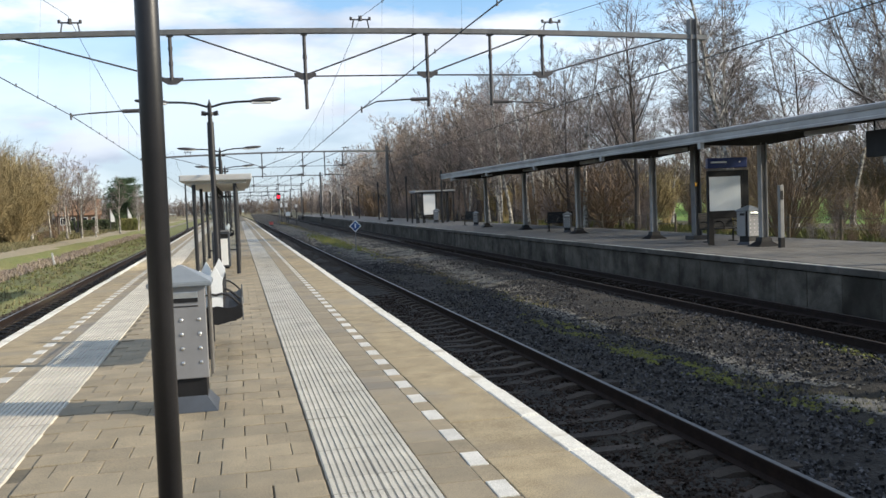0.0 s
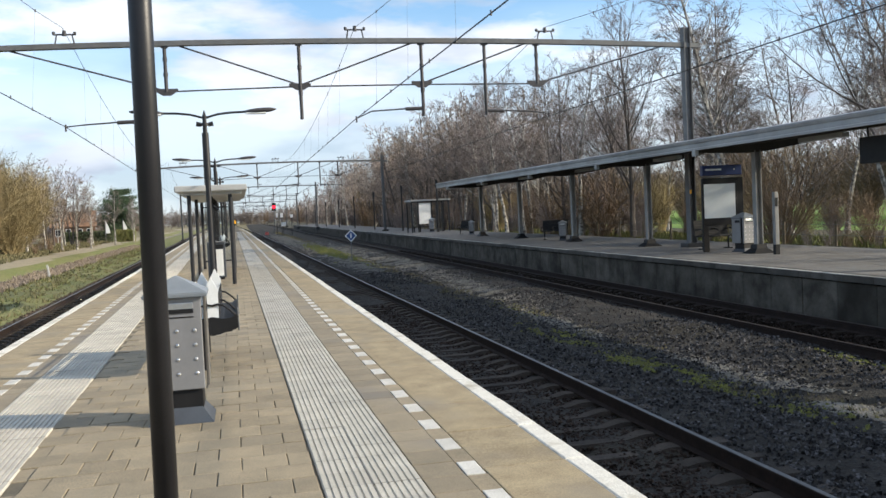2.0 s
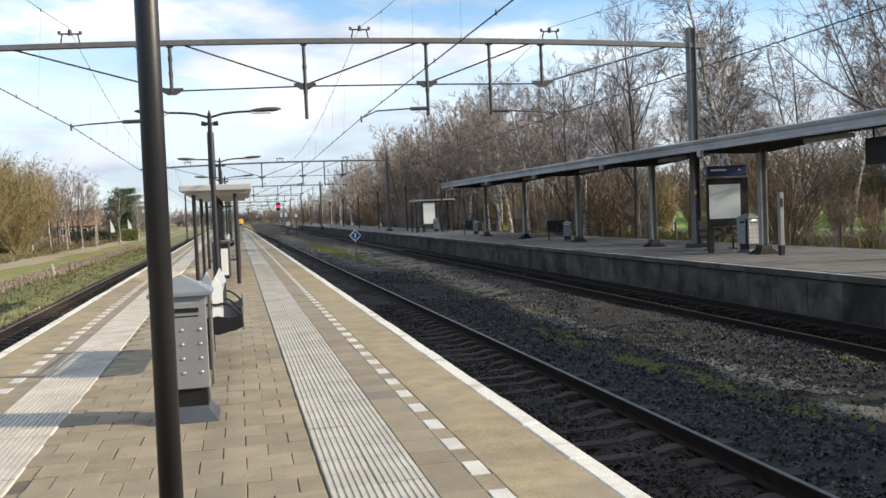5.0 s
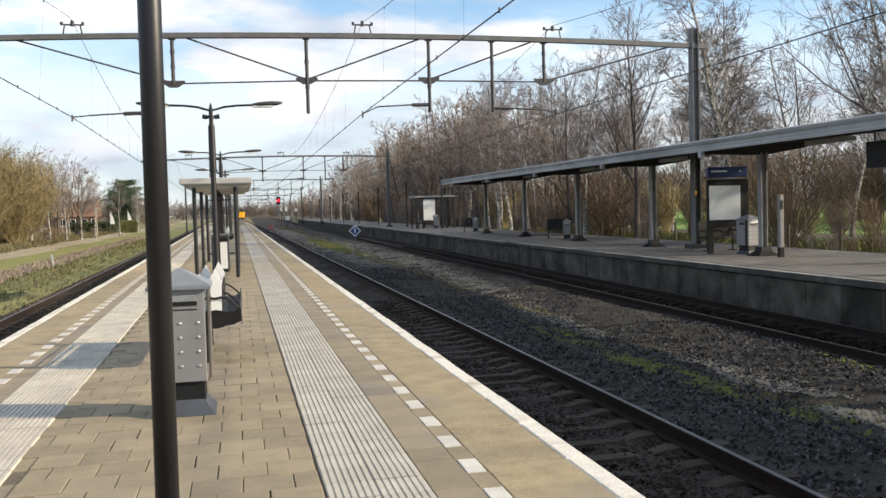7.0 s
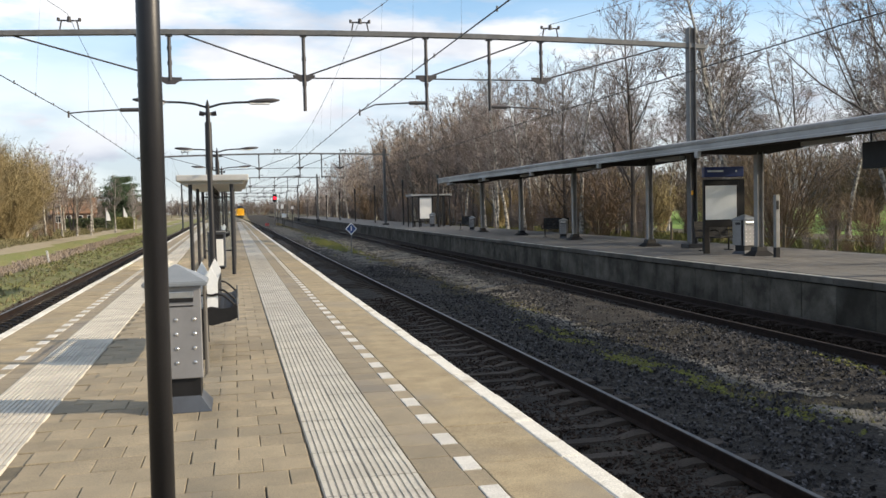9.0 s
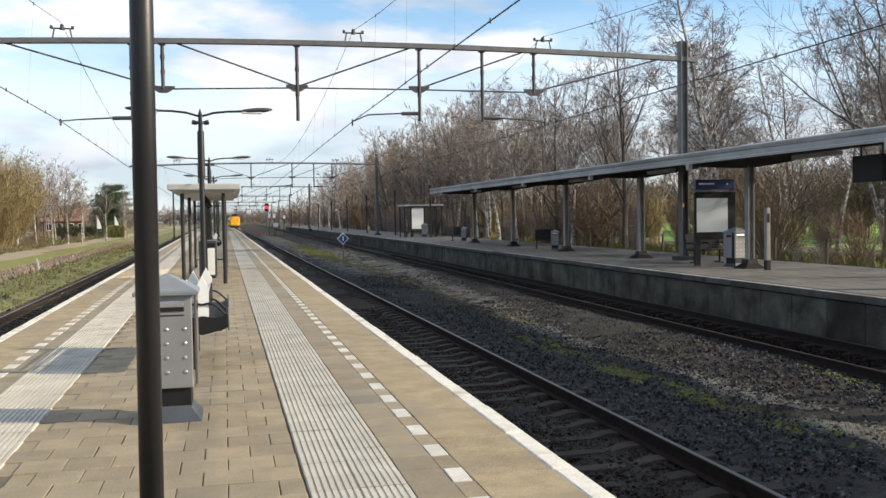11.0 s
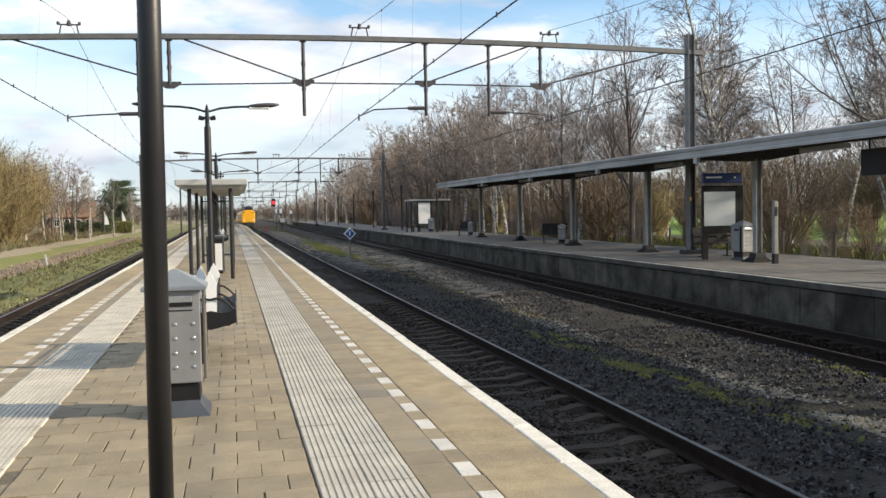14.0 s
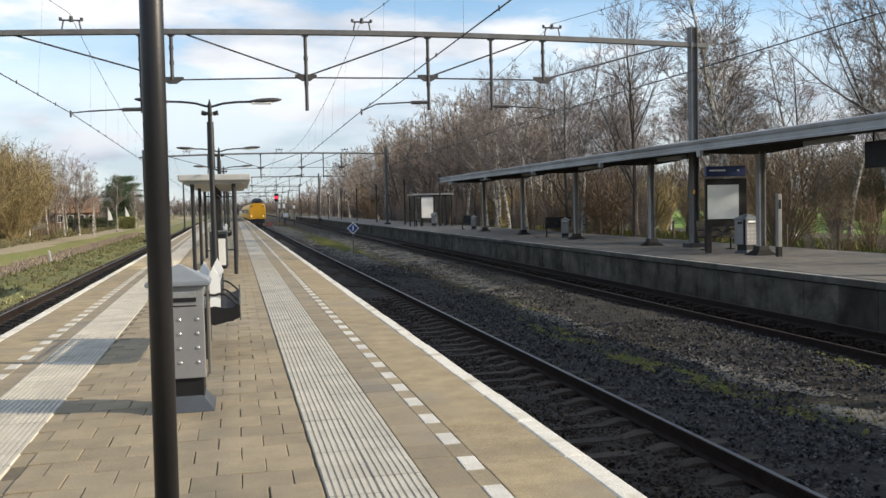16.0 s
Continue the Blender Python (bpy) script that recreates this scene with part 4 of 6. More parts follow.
def build_far_shelter():
    s = thing("waiting_shelter", "small glazed waiting shelter with thin roof and white panel", "shelter", "", pose(15.95, 76, 0))
    bm = bmesh.new()
    box(bm, -1.75, 1.75, -1.3, 1.3, 2.62, 2.76, 0.03)
    part("roof", bm, CANOPY_STEEL, s)
    bm = bmesh.new()
    box(bm, -1.62, 1.62, -1.2, 1.2, 2.54, 2.622)
    part("roof_frame", bm, POLE_DARK, s)
    for x in (-1.6, -1.05, 0.1, 0.55, 1.0, 1.6):
        bm = bmesh.new()
        box(bm, x - 0.05, x + 0.05, -1.1, -1.0, 0, 2.55)
        part("post", bm, POLE_DARK, s)
    for x in (-1.6, -0.5, 0.55, 1.6):
        bm = bmesh.new()
        box(bm, x - 0.05, x + 0.05, 1.0, 1.1, 0, 2.55)
        part("post", bm, POLE_DARK, s)
    bm = bmesh.new()
    box(bm, -0.98, 0.03, -1.08, -1.03, 0.72, 2.48)
    part("panel", bm, WHITE_PLASTIC, s, "white notice panel")
    for x0, x1, y in ((-1.55, -0.55, 1.04), (-0.45, 0.5, 1.04), (0.6, 1.55, 1.04)):
        bm = bmesh.new()
        box(bm, x0, x1, y, y + 0.015, 0.3, 2.4)
        pane = part("pane", bm, GLASS, s)
        pane.visible_shadow = False
    bm = bmesh.new()
    box(bm, -1.2, 1.2, 0.55, 0.95, 0.42, 0.48, 0.015)
    part("bench_seat", bm, BLACK, s)
    for x in (-1.1, 1.1):
        bm = bmesh.new()
        box(bm, x - 0.04, x + 0.04, 0.6, 0.9, 0.0, 0.42)
        part("bench_leg", bm, BLACK, s)


def build_hanging_box():
    h = thing("departure_display", "dark hanging departure display under the canopy", "display", "", pose(13.86, 17.4, 0))
    bm = bmesh.new()
    box(bm, -0.12, 0.12, -0.5, 0.5, 2.27, 2.86, 0.02)
    part("case", bm, BLACK, h)
    for y in (-0.35, 0.35):
        bm = bmesh.new()
        rod(bm, (0, y, 2.84), (0, y, 3.10), 0.02, 0.02, 6)
        part("hanger", bm, BLACK, h)


def build_platform_post(m, name="platform_lamp_post"):
    p = thing("platform_lamp_post", "slim dark lamp post along the far platform", "lamp post", "far platform lamp posts", m)
    bm = bmesh.new()
    rod(bm, (0, 0, 0), (0, 0, 4.1), 0.085, 0.07, 10)
    part("pole", bm, POLE_DARK, p)
    bm = bmesh.new()
    rod(bm, (0, 0, 3.75), (0, 0, 4.35), 0.12, 0.10, 10)
    part("lantern", bm, POLE_DARK, p)
    return p


def build_fence():
    """A low wire fence behind the platform across."""
    f = thing("wire_fence", "low wire fence on weathered wooden posts behind the platform", "fence")
    foot = lambda y: (far_x(y) + 6.75, y, -0.5)
    bm = bmesh.new()
    rod(bm, (0, 0, 0), (0, 0, 1.25), 0.055, 0.05, 8)
    post = finish(bm, "post", FENCE_WOOD)
    y = 14.0
    lean = random.Random(6)
    while y < 112:
        ob = new("post", post)
        ob.parent = f
        ob.matrix_basis = pose(*foot(y), lean.uniform(-2.5, 2.5), lean.uniform(-2.5, 2.5), 0)
        y += 2.9
    for h in (0.45, 0.8, 1.15):
        bm = bmesh.new()
        tube_path(bm, [(far_x(q) + 6.69, q, -0.5 + h) for q in span(14, 112, 2.9)], 0.006, 4)
        part("wire", bm, GALV, f)


build_fence()
build_name_sign()
build_small_bench(pose(15.25, 27.0, 0, 0, 0, 8))
corner_bin = build_bin(pose(14.93, 24.75, 0, 0, 0, 14), "grey steel litter bin beside the canopy post", BIN_GREY)
corner_bin.scale = (1.08, 1.08, 1.0)
build_card_post()
for bx, by, brot in ((15.35, 42.8, -38), (15.55, 61.6, -60)):
    build_small_bench(pose(bx, by, 0, 0, 0, brot))
for bx, by in ((15.22, 41.2), (15.75, 60.6)):
    small = copy_thing(BIN, pose(bx, by, 0, 0, 0, -25))
    small["label"] = "grey steel litter bin beside a bench"
    small.scale = (0.82, 0.82, 0.82)
build_far_shelter()
copy_thing(BIN, pose(15.75, 73.6, 0, 0, 0, -20))["label"] = "grey steel litter bin beside the waiting shelter"
build_hanging_box()
PP = build_platform_post(pose(15.55, 86, 0))
copy_thing(PP, pose(16.35, 73.9, 0))
for py in (104.0, 122.0, 141.0, 162.0, 184.0, 208.0, 234.0):
    copy_thing(PP, pose(15.5, py, 0))


# ---- between and beside the tracks ----
def build_diamond_sign():
    s = thing("diamond_sign", "blue diamond railway sign with white border on a thin post", "sign", "", pose(6.35, 52.0, 0))
    bm = bmesh.new()
    rod(bm, (0, 0.03, -1.0), (0, 0.03, 0.3), 0.03, 0.03, 8)
    part("post", bm, GALV, s)

    def diamond(r, y0, y1, name, mat, label):
        bm = bmesh.new()
        a = [bm.verts.new((x, y0, 0.52 + z)) for x, z in ((-r, 0), (0, -r), (r, 0), (0, r))]
        b = [bm.verts.new((x, y1, 0.52 + z)) for x, z in ((-r, 0), (0, -r), (r, 0), (0, r))]
        bm.faces.new(a), bm.faces.new(b)
        for i in range(4):
            bm.faces.new((a[i], a[(i + 1) % 4], b[(i + 1) % 4], b[i]))
        return part(name, bm, mat, s, label)
    diamond(0.345, -0.01, 0.01, "border", WHITE_PLASTIC, "white border plate")
    diamond(0.285, -0.016, -0.012, "face", SIGN_BLUE_LIGHT, "blue sign face")
    bm = bmesh.new()
    box(bm, -0.03, 0.03, -0.022, -0.017, 0.40, 0.66)
    part("symbol", bm, WHITE_PLASTIC, s, "white upright bar")


RED_GLOW = glow("red_signal_light", (1.0, 0.012, 0.03), 2.2)
LAMP_GLOW = glow("train_headlight", (1.0, 0.9, 0.7), 1.2)


def build_signal(m):
    s = thing("railway_signal", "railway signal showing red on a grey post", "signal", "", m)
    bm = bmesh.new()
    rod(bm, (0, 0, -1), (0, 0, 4.2), 0.08, 0.08, 8)
    part("post", bm, GALV, s)
    bm = bmesh.new()
    box(bm, -0.32, 0.32, -0.08, 0.1, 3.1, 4.4, 0.03)
    part("signal_head", bm, BLACK, s)
    bm = bmesh.new()
    rod(bm, (0, -0.16, 3.75), (0, -0.08, 3.75), 0.24, 0.24, 16)
    part("red_light", bm, RED_GLOW, s, "glowing red light")
    return s


def build_white_board(m, w, z0, z1):
    s = thing("marker_board", "small white marker board on a post by the track", "sign", "marker boards", m)
    bm = bmesh.new()
    rod(bm, (0, 0, -1), (0, 0, z1), 0.05, 0.05, 8)
    part("post", bm, POLE_DARK, s)
    bm = bmesh.new()
    box(bm, -w, w, -0.08, -0.04, z0, z1, 0.01)
    part("plate", bm, WHITE_PLASTIC, s)


def build_marker_stick(m):
    s = thing("marker_stick", "short pale leaning marker post in the ditch", "post", "", m)
    bm = bmesh.new()
    box(bm, -0.05, 0.05, -0.05, 0.05, -0.2, 1.0, 0.01)
    part("stick", bm, SHELTER_WHITE, s)


build_marker_stick(pose(-11.0, 58, -1.4, 0, -9, 0))
build_diamond_sign()
build_signal(pose(6.0, 150, 0))
build_white_board(pose(6.35, 149, 0), 0.16, 2.0, 2.7)
build_white_board(pose(7.1, 149, 0), 0.22, 2.0, 2.7)
build_white_board(pose(8.75, 150, 0), 0.2, 1.9, 2.4)
build_white_board(pose(7.3, 148, 0), 0.35, 0.6, 1.2)


def build_red_board():
    s = thing("red_marker", "low red and white marker board beside the rail", "sign", "", pose(4.7, 151, 0))
    bm = bmesh.new()
    box(bm, -0.3, 0.3, -0.03, 0.03, -0.75, -0.3, 0.01)
    part("plate", bm, RED_PAINT, s)
    bm = bmesh.new()
    rod(bm, (0, 0.04, -1.1), (0, 0.04, -0.35), 0.03, 0.03, 6)
    part("post", bm, GALV, s)


build_red_board()


# ---- house ----
def build_house():
    h = thing("house", "brown brick house with an orange tiled roof", "house", "", pose(-26.6, 162, -0.3, 0, 0, 8))
    h.scale = (0.8, 0.9, 0.9)
    bm = bmesh.new()
    box(bm, -4.2, 4.2, -3.4, 3.4, -0.3, 2.7)
    for s in (-1, 1):
        vs = [bm.verts.new((s * 4.2, y, z)) for y, z in ((-3.4, 2.7), (3.4, 2.7), (0, 5.2))]
        f = bm.faces.new(vs)
    part("wall", bm, HOUSE_BRICK, h)
    bm = bmesh.new()
    for s in (-1, 1):
        a = [bm.verts.new(p) for p in ((-4.5, s * 3.8, 2.5), (4.5, s * 3.8, 2.5), (4.5, 0, 5.35), (-4.5, 0, 5.35))]
        b = [bm.verts.new((v.co.x, v.co.y, v.co.z + 0.14)) for v in a]
        bm.faces.new(a), bm.faces.new(b)
        for i in range(4):
            bm.faces.new((a[i], a[(i + 1) % 4], b[(i + 1) % 4], b[i]))
    part("roof", bm, ROOF_TILE, h, "orange clay tile roof")
    bm = bmesh.new()
    box(bm, 1.6, 2.2, -0.3, 0.3, 4.9, 6.0)
    part("chimney", bm, HOUSE_BRICK, h)
    for x in (-3.0, -1.0, 1.2, 3.0):
        bm = bmesh.new()
        box(bm, x - 0.5, x + 0.5, -3.46, -3.36, 0.9, 2.2)
        fr = part("window", bm, WHITE_PLASTIC, h)
        bm = bmesh.new()
        box(bm, x - 0.42, x + 0.42, -3.48, -3.44, 0.98, 2.12)
        part("pane", bm, TRAIN_DARK, fr)
    bm = bmesh.new()
    vs = [bm.verts.new(p) for p in ((4.21, -2.6, 2.6), (4.26, 2.6, 2.6), (4.26, 0, 4.7))]
    bm.faces.new(vs)
    part("gable_board", bm, WHITE_PLASTIC, h, "pale boarded gable")


def build_hedge(m, length, mat, label):
    r = random.Random(17)
    verts, faces = [], []
    for i in range(5200):
        p = Vector((r.uniform(-length / 2, length / 2), r.uniform(-0.6, 0.6), 1.7 * r.random() ** 0.7))
        d = Vector((r.gauss(0, 1), r.gauss(0, 1), r.gauss(0, 1))).normalized()
        e = d.orthogonal().normalized() * 0.07
        k = len(verts)
        verts += [p - e, p + e, p + d * 0.2]
        faces.append((k, k + 1, k + 2))
    me = bpy.data.meshes.new("hedge")
    me.from_pydata(verts, [], faces)
    me.materials.append(mat)
    ob = new("hedge", me)
    ob.matrix_basis = m
    tagged(ob, label, "hedge", "", "stuff")


def build_sail(m):
    s = thing("white_sail", "white triangular shade sail on a pole by the hedge", "sail", "white sails by the hedge", m)
    bm = bmesh.new()
    rod(bm, (0, 0, 0), (0, 0, 3.2), 0.05, 0.05, 8)
    part("pole", bm, GALV, s)
    bm = bmesh.new()
    a = [bm.verts.new(p) for p in ((0.05, -0.02, 3.0), (0.5, -0.02, 2.0), (0.68, -0.02, 1.1), (0.05, -0.02, 1.1))]
    b = [bm.verts.new((v.co.x, 0.02, v.co.z)) for v in a]
    bm.faces.new(a), bm.faces.new(b)
    for i in range(4):
        bm.faces.new((a[i], a[(i + 1) % 4], b[(i + 1) % 4], b[i]))
    part("cloth", bm, WHITE_PLASTIC, s)


build_house()
build_hedge(pose(-22.2, 147, -0.5), 7.4, HEDGE, "dark evergreen garden hedge")
build_hedge(pose(-15.9, 140, -0.5), 2.6, GREEN_GRASS, "yellow-green garden bush")
build_sail(pose(-19.1, 143, -0.3))
build_sail(pose(-16.6, 143, -0.3))


# ---- train ----
def build_train():
    t = thing("train", "yellow electric passenger train with a tall dark cab", "train", "", pose(3.3, 140, 0))
    z = RAIL_Z

    def ring(bm, y, pts):
        return [bm.verts.new((x, y, z + h)) for x, h in pts]

    def loft(bm, rings):
        n = len(rings[0])
        for a, b in zip(rings, rings[1:]):
            for i in range(n):
                bm.faces.new((a[i], a[(i + 1) % n], b[(i + 1) % n], b[i]))
        bm.faces.new(rings[0]), bm.faces.new(rings[-1])

    def section(w, bottom, top):
        return [(-w * 0.92, bottom), (w * 0.92, bottom), (w, bottom + 0.35), (w, top - 0.75), (w * 0.86, top - 0.25), (w * 0.5, top), (-w * 0.5, top), (-w * 0.86, top - 0.25), (-w, top - 0.75), (-w, bottom + 0.35)]
    bm = bmesh.new()
    loft(bm, [ring(bm, -0.0, section(1.22, 1.1, 3.55)), ring(bm, 0.25, section(1.36, 1.0, 3.7)), ring(bm, 1.4, section(1.40, 0.95, 3.75))])
    part("nose", bm, YELLOW, t, "yellow gangway nose")
    bm = bmesh.new()
    loft(bm, [ring(bm, 0.35, section(0.85, 3.5, 4.25)), ring(bm, 1.1, section(1.0, 3.5, 4.55)), ring(bm, 3.2, section(1.0, 3.5, 4.45)), ring(bm, 4.2, section(0.9, 3.4, 3.9))])
    part("cab", bm, TRAIN_DARK, t, "raised dark driver cab")
    bm = bmesh.new()
    box(bm, -0.42, 0.42, -0.03, 0.02, z + 1.3, z + 3.3, 0.02)
    part("gangway_door", bm, YELLOW, t)
    for s in (-1, 1):
        bm = bmesh.new()
        rod(bm, (s * 0.98, -0.05, z + 1.55), (s * 0.98, 0.05, z + 1.55), 0.09, 0.09, 12)
        part("headlight", bm, LAMP_GLOW, t, "lit headlight")
        bm = bmesh.new()
        box(bm, s * 0.98 - 0.12, s * 0.98 + 0.12, -0.02, 0.1, z + 3.1, z + 3.32)
        part("side_lamp", bm, TRAIN_DARK, t)
    bm = bmesh.new()
    box(bm, -1.15, 1.15, 0.1, 1.0, z + 0.35, z + 1.05, 0.05)
    part("skirt", bm, TRAIN_GREY, t)
    bm = bmesh.new()
    rod(bm, (0, -0.5, z + 1.0), (0, 0.3, z + 1.0), 0.18, 0.16, 10)
    part("coupler", bm, TRAIN_GREY, t)
    for k in range(3):
        y0, y1 = 1.45 + k * 27.0, 1.45 + k * 27.0 + 26.2
        bm = bmesh.new()
        loft(bm, [ring(bm, y0, section(1.40, 0.95, 3.78)), ring(bm, y1, section(1.40, 0.95, 3.78))])
        body = part("coach_body", bm, YELLOW, t)
        for s in (-1, 1):
            bm = bmesh.new()
            box(bm, s * 1.405 - 0.012, s * 1.405 + 0.012, y0 + 1.5, y1 - 0.8, z + 1.95, z + 2.75)
            part("window_band", bm, TRAIN_DARK, body)
        bm = bmesh.new()
        loft(bm, [ring(bm, y0 + 0.3, [(-1.0, 3.74), (1.0, 3.74), (0.7, 3.95), (-0.7, 3.95)]), ring(bm, y1 - 0.3, [(-1.0, 3.74), (1.0, 3.74), (0.7, 3.95), (-0.7, 3.95)])])
        part("coach_roof", bm, TRAIN_GREY, body)
        for by in (y0 + 3.5, y1 - 3.5):
            bm = bmesh.new()
            box(bm, -1.0, 1.0, by - 1.6, by + 1.6, z + 0.4, z + 0.95)
            bogie = part("bogie", bm, TRAIN_GREY, t)
            for s in (-1, 1):
                for wy in (-1.25, 1.25):
                    bm = bmesh.new()
                    rod(bm, (s * 0.72, by + wy, z + 0.46), (s * 0.85, by + wy, z + 0.46), 0.46, 0.46, 20)
                    part("wheel", bm, TRAIN_GREY, bogie)
    return t


TRAIN = build_train()


# ---- trees and shrubs ----
class Wood:
    """Collects tapering branches as plain vertex and face lists."""

    def __init__(self, seed):
        self.r = random.Random(seed)
        self.sets = [([], []), ([], [])]

    def limb(self, pts, radii, sides, which):
        verts, faces = self.sets[which]
        base = len(verts)
        n = len(pts)
        for i, (p, rad) in enumerate(zip(pts, radii)):
            way = (pts[min(i + 1, n - 1)] - pts[max(i - 1, 0)]).normalized()
            u = way.orthogonal().normalized()
            v = way.cross(u)
            for k in range(sides):
                a = 2 * math.pi * k / sides
                verts.append(p + (u * math.cos(a) + v * math.sin(a)) * rad)
        for i in range(n - 1):
            for k in range(sides):
                j = (k + 1) % sides
                faces.append((base + i * sides + k, base + i * sides + j, base + (i + 1) * sides + j, base + (i + 1) * sides + k))

    def ribbon(self, pts, rad, which):
        """A very thin twig: a narrow blade that tapers to a point."""
        verts, faces = self.sets[which]
        e = (pts[-1] - pts[0]).orthogonal().normalized()
        e.rotate(Matrix.Rotation(self.r.uniform(0, 3.14), 3, (pts[-1] - pts[0]).normalized()))
        k, n = len(verts), len(pts)
        for i, p in enumerate(pts[:-1]):
            verts.extend((p - e * rad * (1 - 0.4 * i), p + e * rad * (1 - 0.4 * i)))
        verts.append(pts[-1])
        for i in range(n - 2):
            faces.append((k + 2 * i, k + 2 * i + 1, k + 2 * i + 3, k + 2 * i + 2))
        faces.append((k + 2 * n - 4, k + 2 * n - 3, k + 2 * n - 2))

    def path(self, start, way, length, segs, wobble, lift):
        pts, d = [start], way.normalized()
        for i in range(segs):
            d = (d + Vector((self.r.gauss(0, wobble), self.r.gauss(0, wobble), self.r.gauss(0, wobble) + lift))).normalized()
            pts.append(pts[-1] + d * (length / segs))
        return pts

    def side(self, way, angle):
        u = way.orthogonal().normalized()
        u.rotate(Matrix.Rotation(self.r.uniform(0, 2 * math.pi), 3, way.normalized()))
        return (way.normalized() * math.cos(angle) + u * math.sin(angle)).normalized()

    def meshes(self, names, mats):
        made = []
        for (verts, faces), name, mat in zip(self.sets, names, mats):
            me = bpy.data.meshes.new(name)
            me.from_pydata(verts, [], faces)
            me.materials.append(mat)
            made.append(me)
        return made


def bare_tree(seed, height, spread=0.3, limbs=20, dense=1.0, droop=0.0, twig_r=0.008, fork=False, bark=None, twig=None, low=0.22, fine=3):
    w = Wood(seed)
    r = w.r
    stems = [(Vector((0, 0, -0.2)), Vector((r.gauss(0, 0.04), r.gauss(0, 0.04), 1)), height, height * 0.0125)]
    if fork:
        stems.append((Vector((0.25, 0.1, -0.2)), Vector((0.16, 0.1, 1)), height * 0.9, height * 0.010))
        stems.append((Vector((-0.2, -0.15, -0.2)), Vector((-0.18, r.gauss(0, 0.1), 1)), height * 0.85, height * 0.009))
    for start, way, h, rad in stems:
        trunk = w.path(start, way, h, 9, 0.05, 0.03)
        radii = [rad * (1 - 0.93 * (i / 9) ** 0.85) + 0.006 for i in range(10)]
        radii[0] *= 1.35
        w.limb(trunk, radii, 7, 0)
        for k in range(limbs):
            u = low + (0.97 - low) * (k + r.random()) / limbs
            i = min(int(u * 9), 8)
            p = trunk[i].lerp(trunk[i + 1], u * 9 - i)
            size = (1 - u) ** 0.65 * 0.9 + 0.18
            length = h * spread * size * r.uniform(0.75, 1.2)
            d = w.side(trunk[i + 1] - trunk[i], radians(r.uniform(32, 62)))
            limb = w.path(p, d, length, 5, 0.13, 0.10)
            lr = max(radii[i] * 0.42, 0.012)
            w.limb(limb, [lr * (1 - 0.8 * j / 5) + 0.004 for j in range(6)], 4, 0)
            for b in range(max(3, round(7 * dense * size + 1))):
                q = r.uniform(0.25, 1.0)
                j = min(int(q * 5), 4)
                pp = limb[j].lerp(limb[j + 1], q * 5 - j)
                bl = length * r.uniform(0.25, 0.5) * (1.15 - 0.5 * q)
                bp = w.path(pp, w.side(limb[j + 1] - limb[j], radians(r.uniform(25, 60))), bl, 3, 0.16, 0.06 - droop * 0.5)
                br = max(lr * 0.4 * (1 - 0.5 * q), twig_r * 1.3)
                w.limb(bp, [br, br * 0.8, br * 0.6, br * 0.4], 3, 1)
                for c in range(round(6 * dense)):
                    q2 = r.uniform(0.15, 1.0)
                    j2 = min(int(q2 * 3), 2)
                    tp = bp[j2].lerp(bp[j2 + 1], q2 * 3 - j2)
                    tl = bl * r.uniform(0.4, 0.85)
                    tw = w.path(tp, w.side(bp[j2 + 1] - bp[j2], radians(r.uniform(15, 48))), tl, 2, 0.14, 0.03 - droop)
                    w.ribbon(tw, twig_r, 1)
                    for e in range(round(fine * dense)):
                        fp = tw[0].lerp(tw[2], r.uniform(0.2, 1.0))
                        fw = w.path(fp, w.side(tw[2] - tw[0], radians(r.uniform(15, 45))), tl * r.uniform(0.4, 0.8), 1, 0.12, 0.03 - droop)
                        w.ribbon(fw, twig_r * 0.75, 1)
    return w.meshes(("trunk", "crown"), (bark or BARK, twig or TWIG))


def shrub(seed, height, stems=16, lean=0.45, twig_r=0.009, bark=None, twig=None, dense=1.0):
    w = Wood(seed)
    r = w.r
    for s in range(stems):
        a = r.uniform(0, 2 * math.pi)
        d = Vector((math.cos(a) * r.uniform(0.05, lean), math.sin(a) * r.uniform(0.05, lean), 1))
        h = height * r.uniform(0.6, 1.0)
        stem = w.path(Vector((r.gauss(0, 0.12) * height * 0.3, r.gauss(0, 0.12) * height * 0.3, -0.15)), d, h, 4, 0.1, 0.03)
        sr = height * 0.006
        w.limb(stem, [sr, sr * 0.8, sr * 0.6, sr * 0.45, sr * 0.25], 3, 1)
        for b in range(round(9 * dense)):
            q = r.uniform(0.2, 1.0)
            j = min(int(q * 4), 3)
            p = stem[j].lerp(stem[j + 1], q * 4 - j)
            bp = w.path(p, w.side(stem[j + 1] - stem[j], radians(r.uniform(18, 50))), h * r.uniform(0.16, 0.34), 2, 0.15, 0.08)
            w.ribbon(bp, twig_r * 1.3, 1)
            for c in range(round(4 * dense)):
                tp = bp[0].lerp(bp[2], r.uniform(0.2, 1.0))
                tw = w.path(tp, w.side(bp[2] - bp[0], radians(r.uniform(20, 55))), h * r.uniform(0.06, 0.15), 1, 0.15, 0.05)
                w.ribbon(tw, twig_r, 1)
    return w.meshes(("stem", "crown"), (bark or BARK, twig or TWIG))[1:]


def plant(meshes, names, m, scale, name, label, category, group):
    t = thing(name, label, category, group)
    t.matrix_basis = m
    t.scale = (scale, scale, scale)
    for me, n in zip(meshes, names):
        ob = new(n, me)
        ob.parent = t
    return t


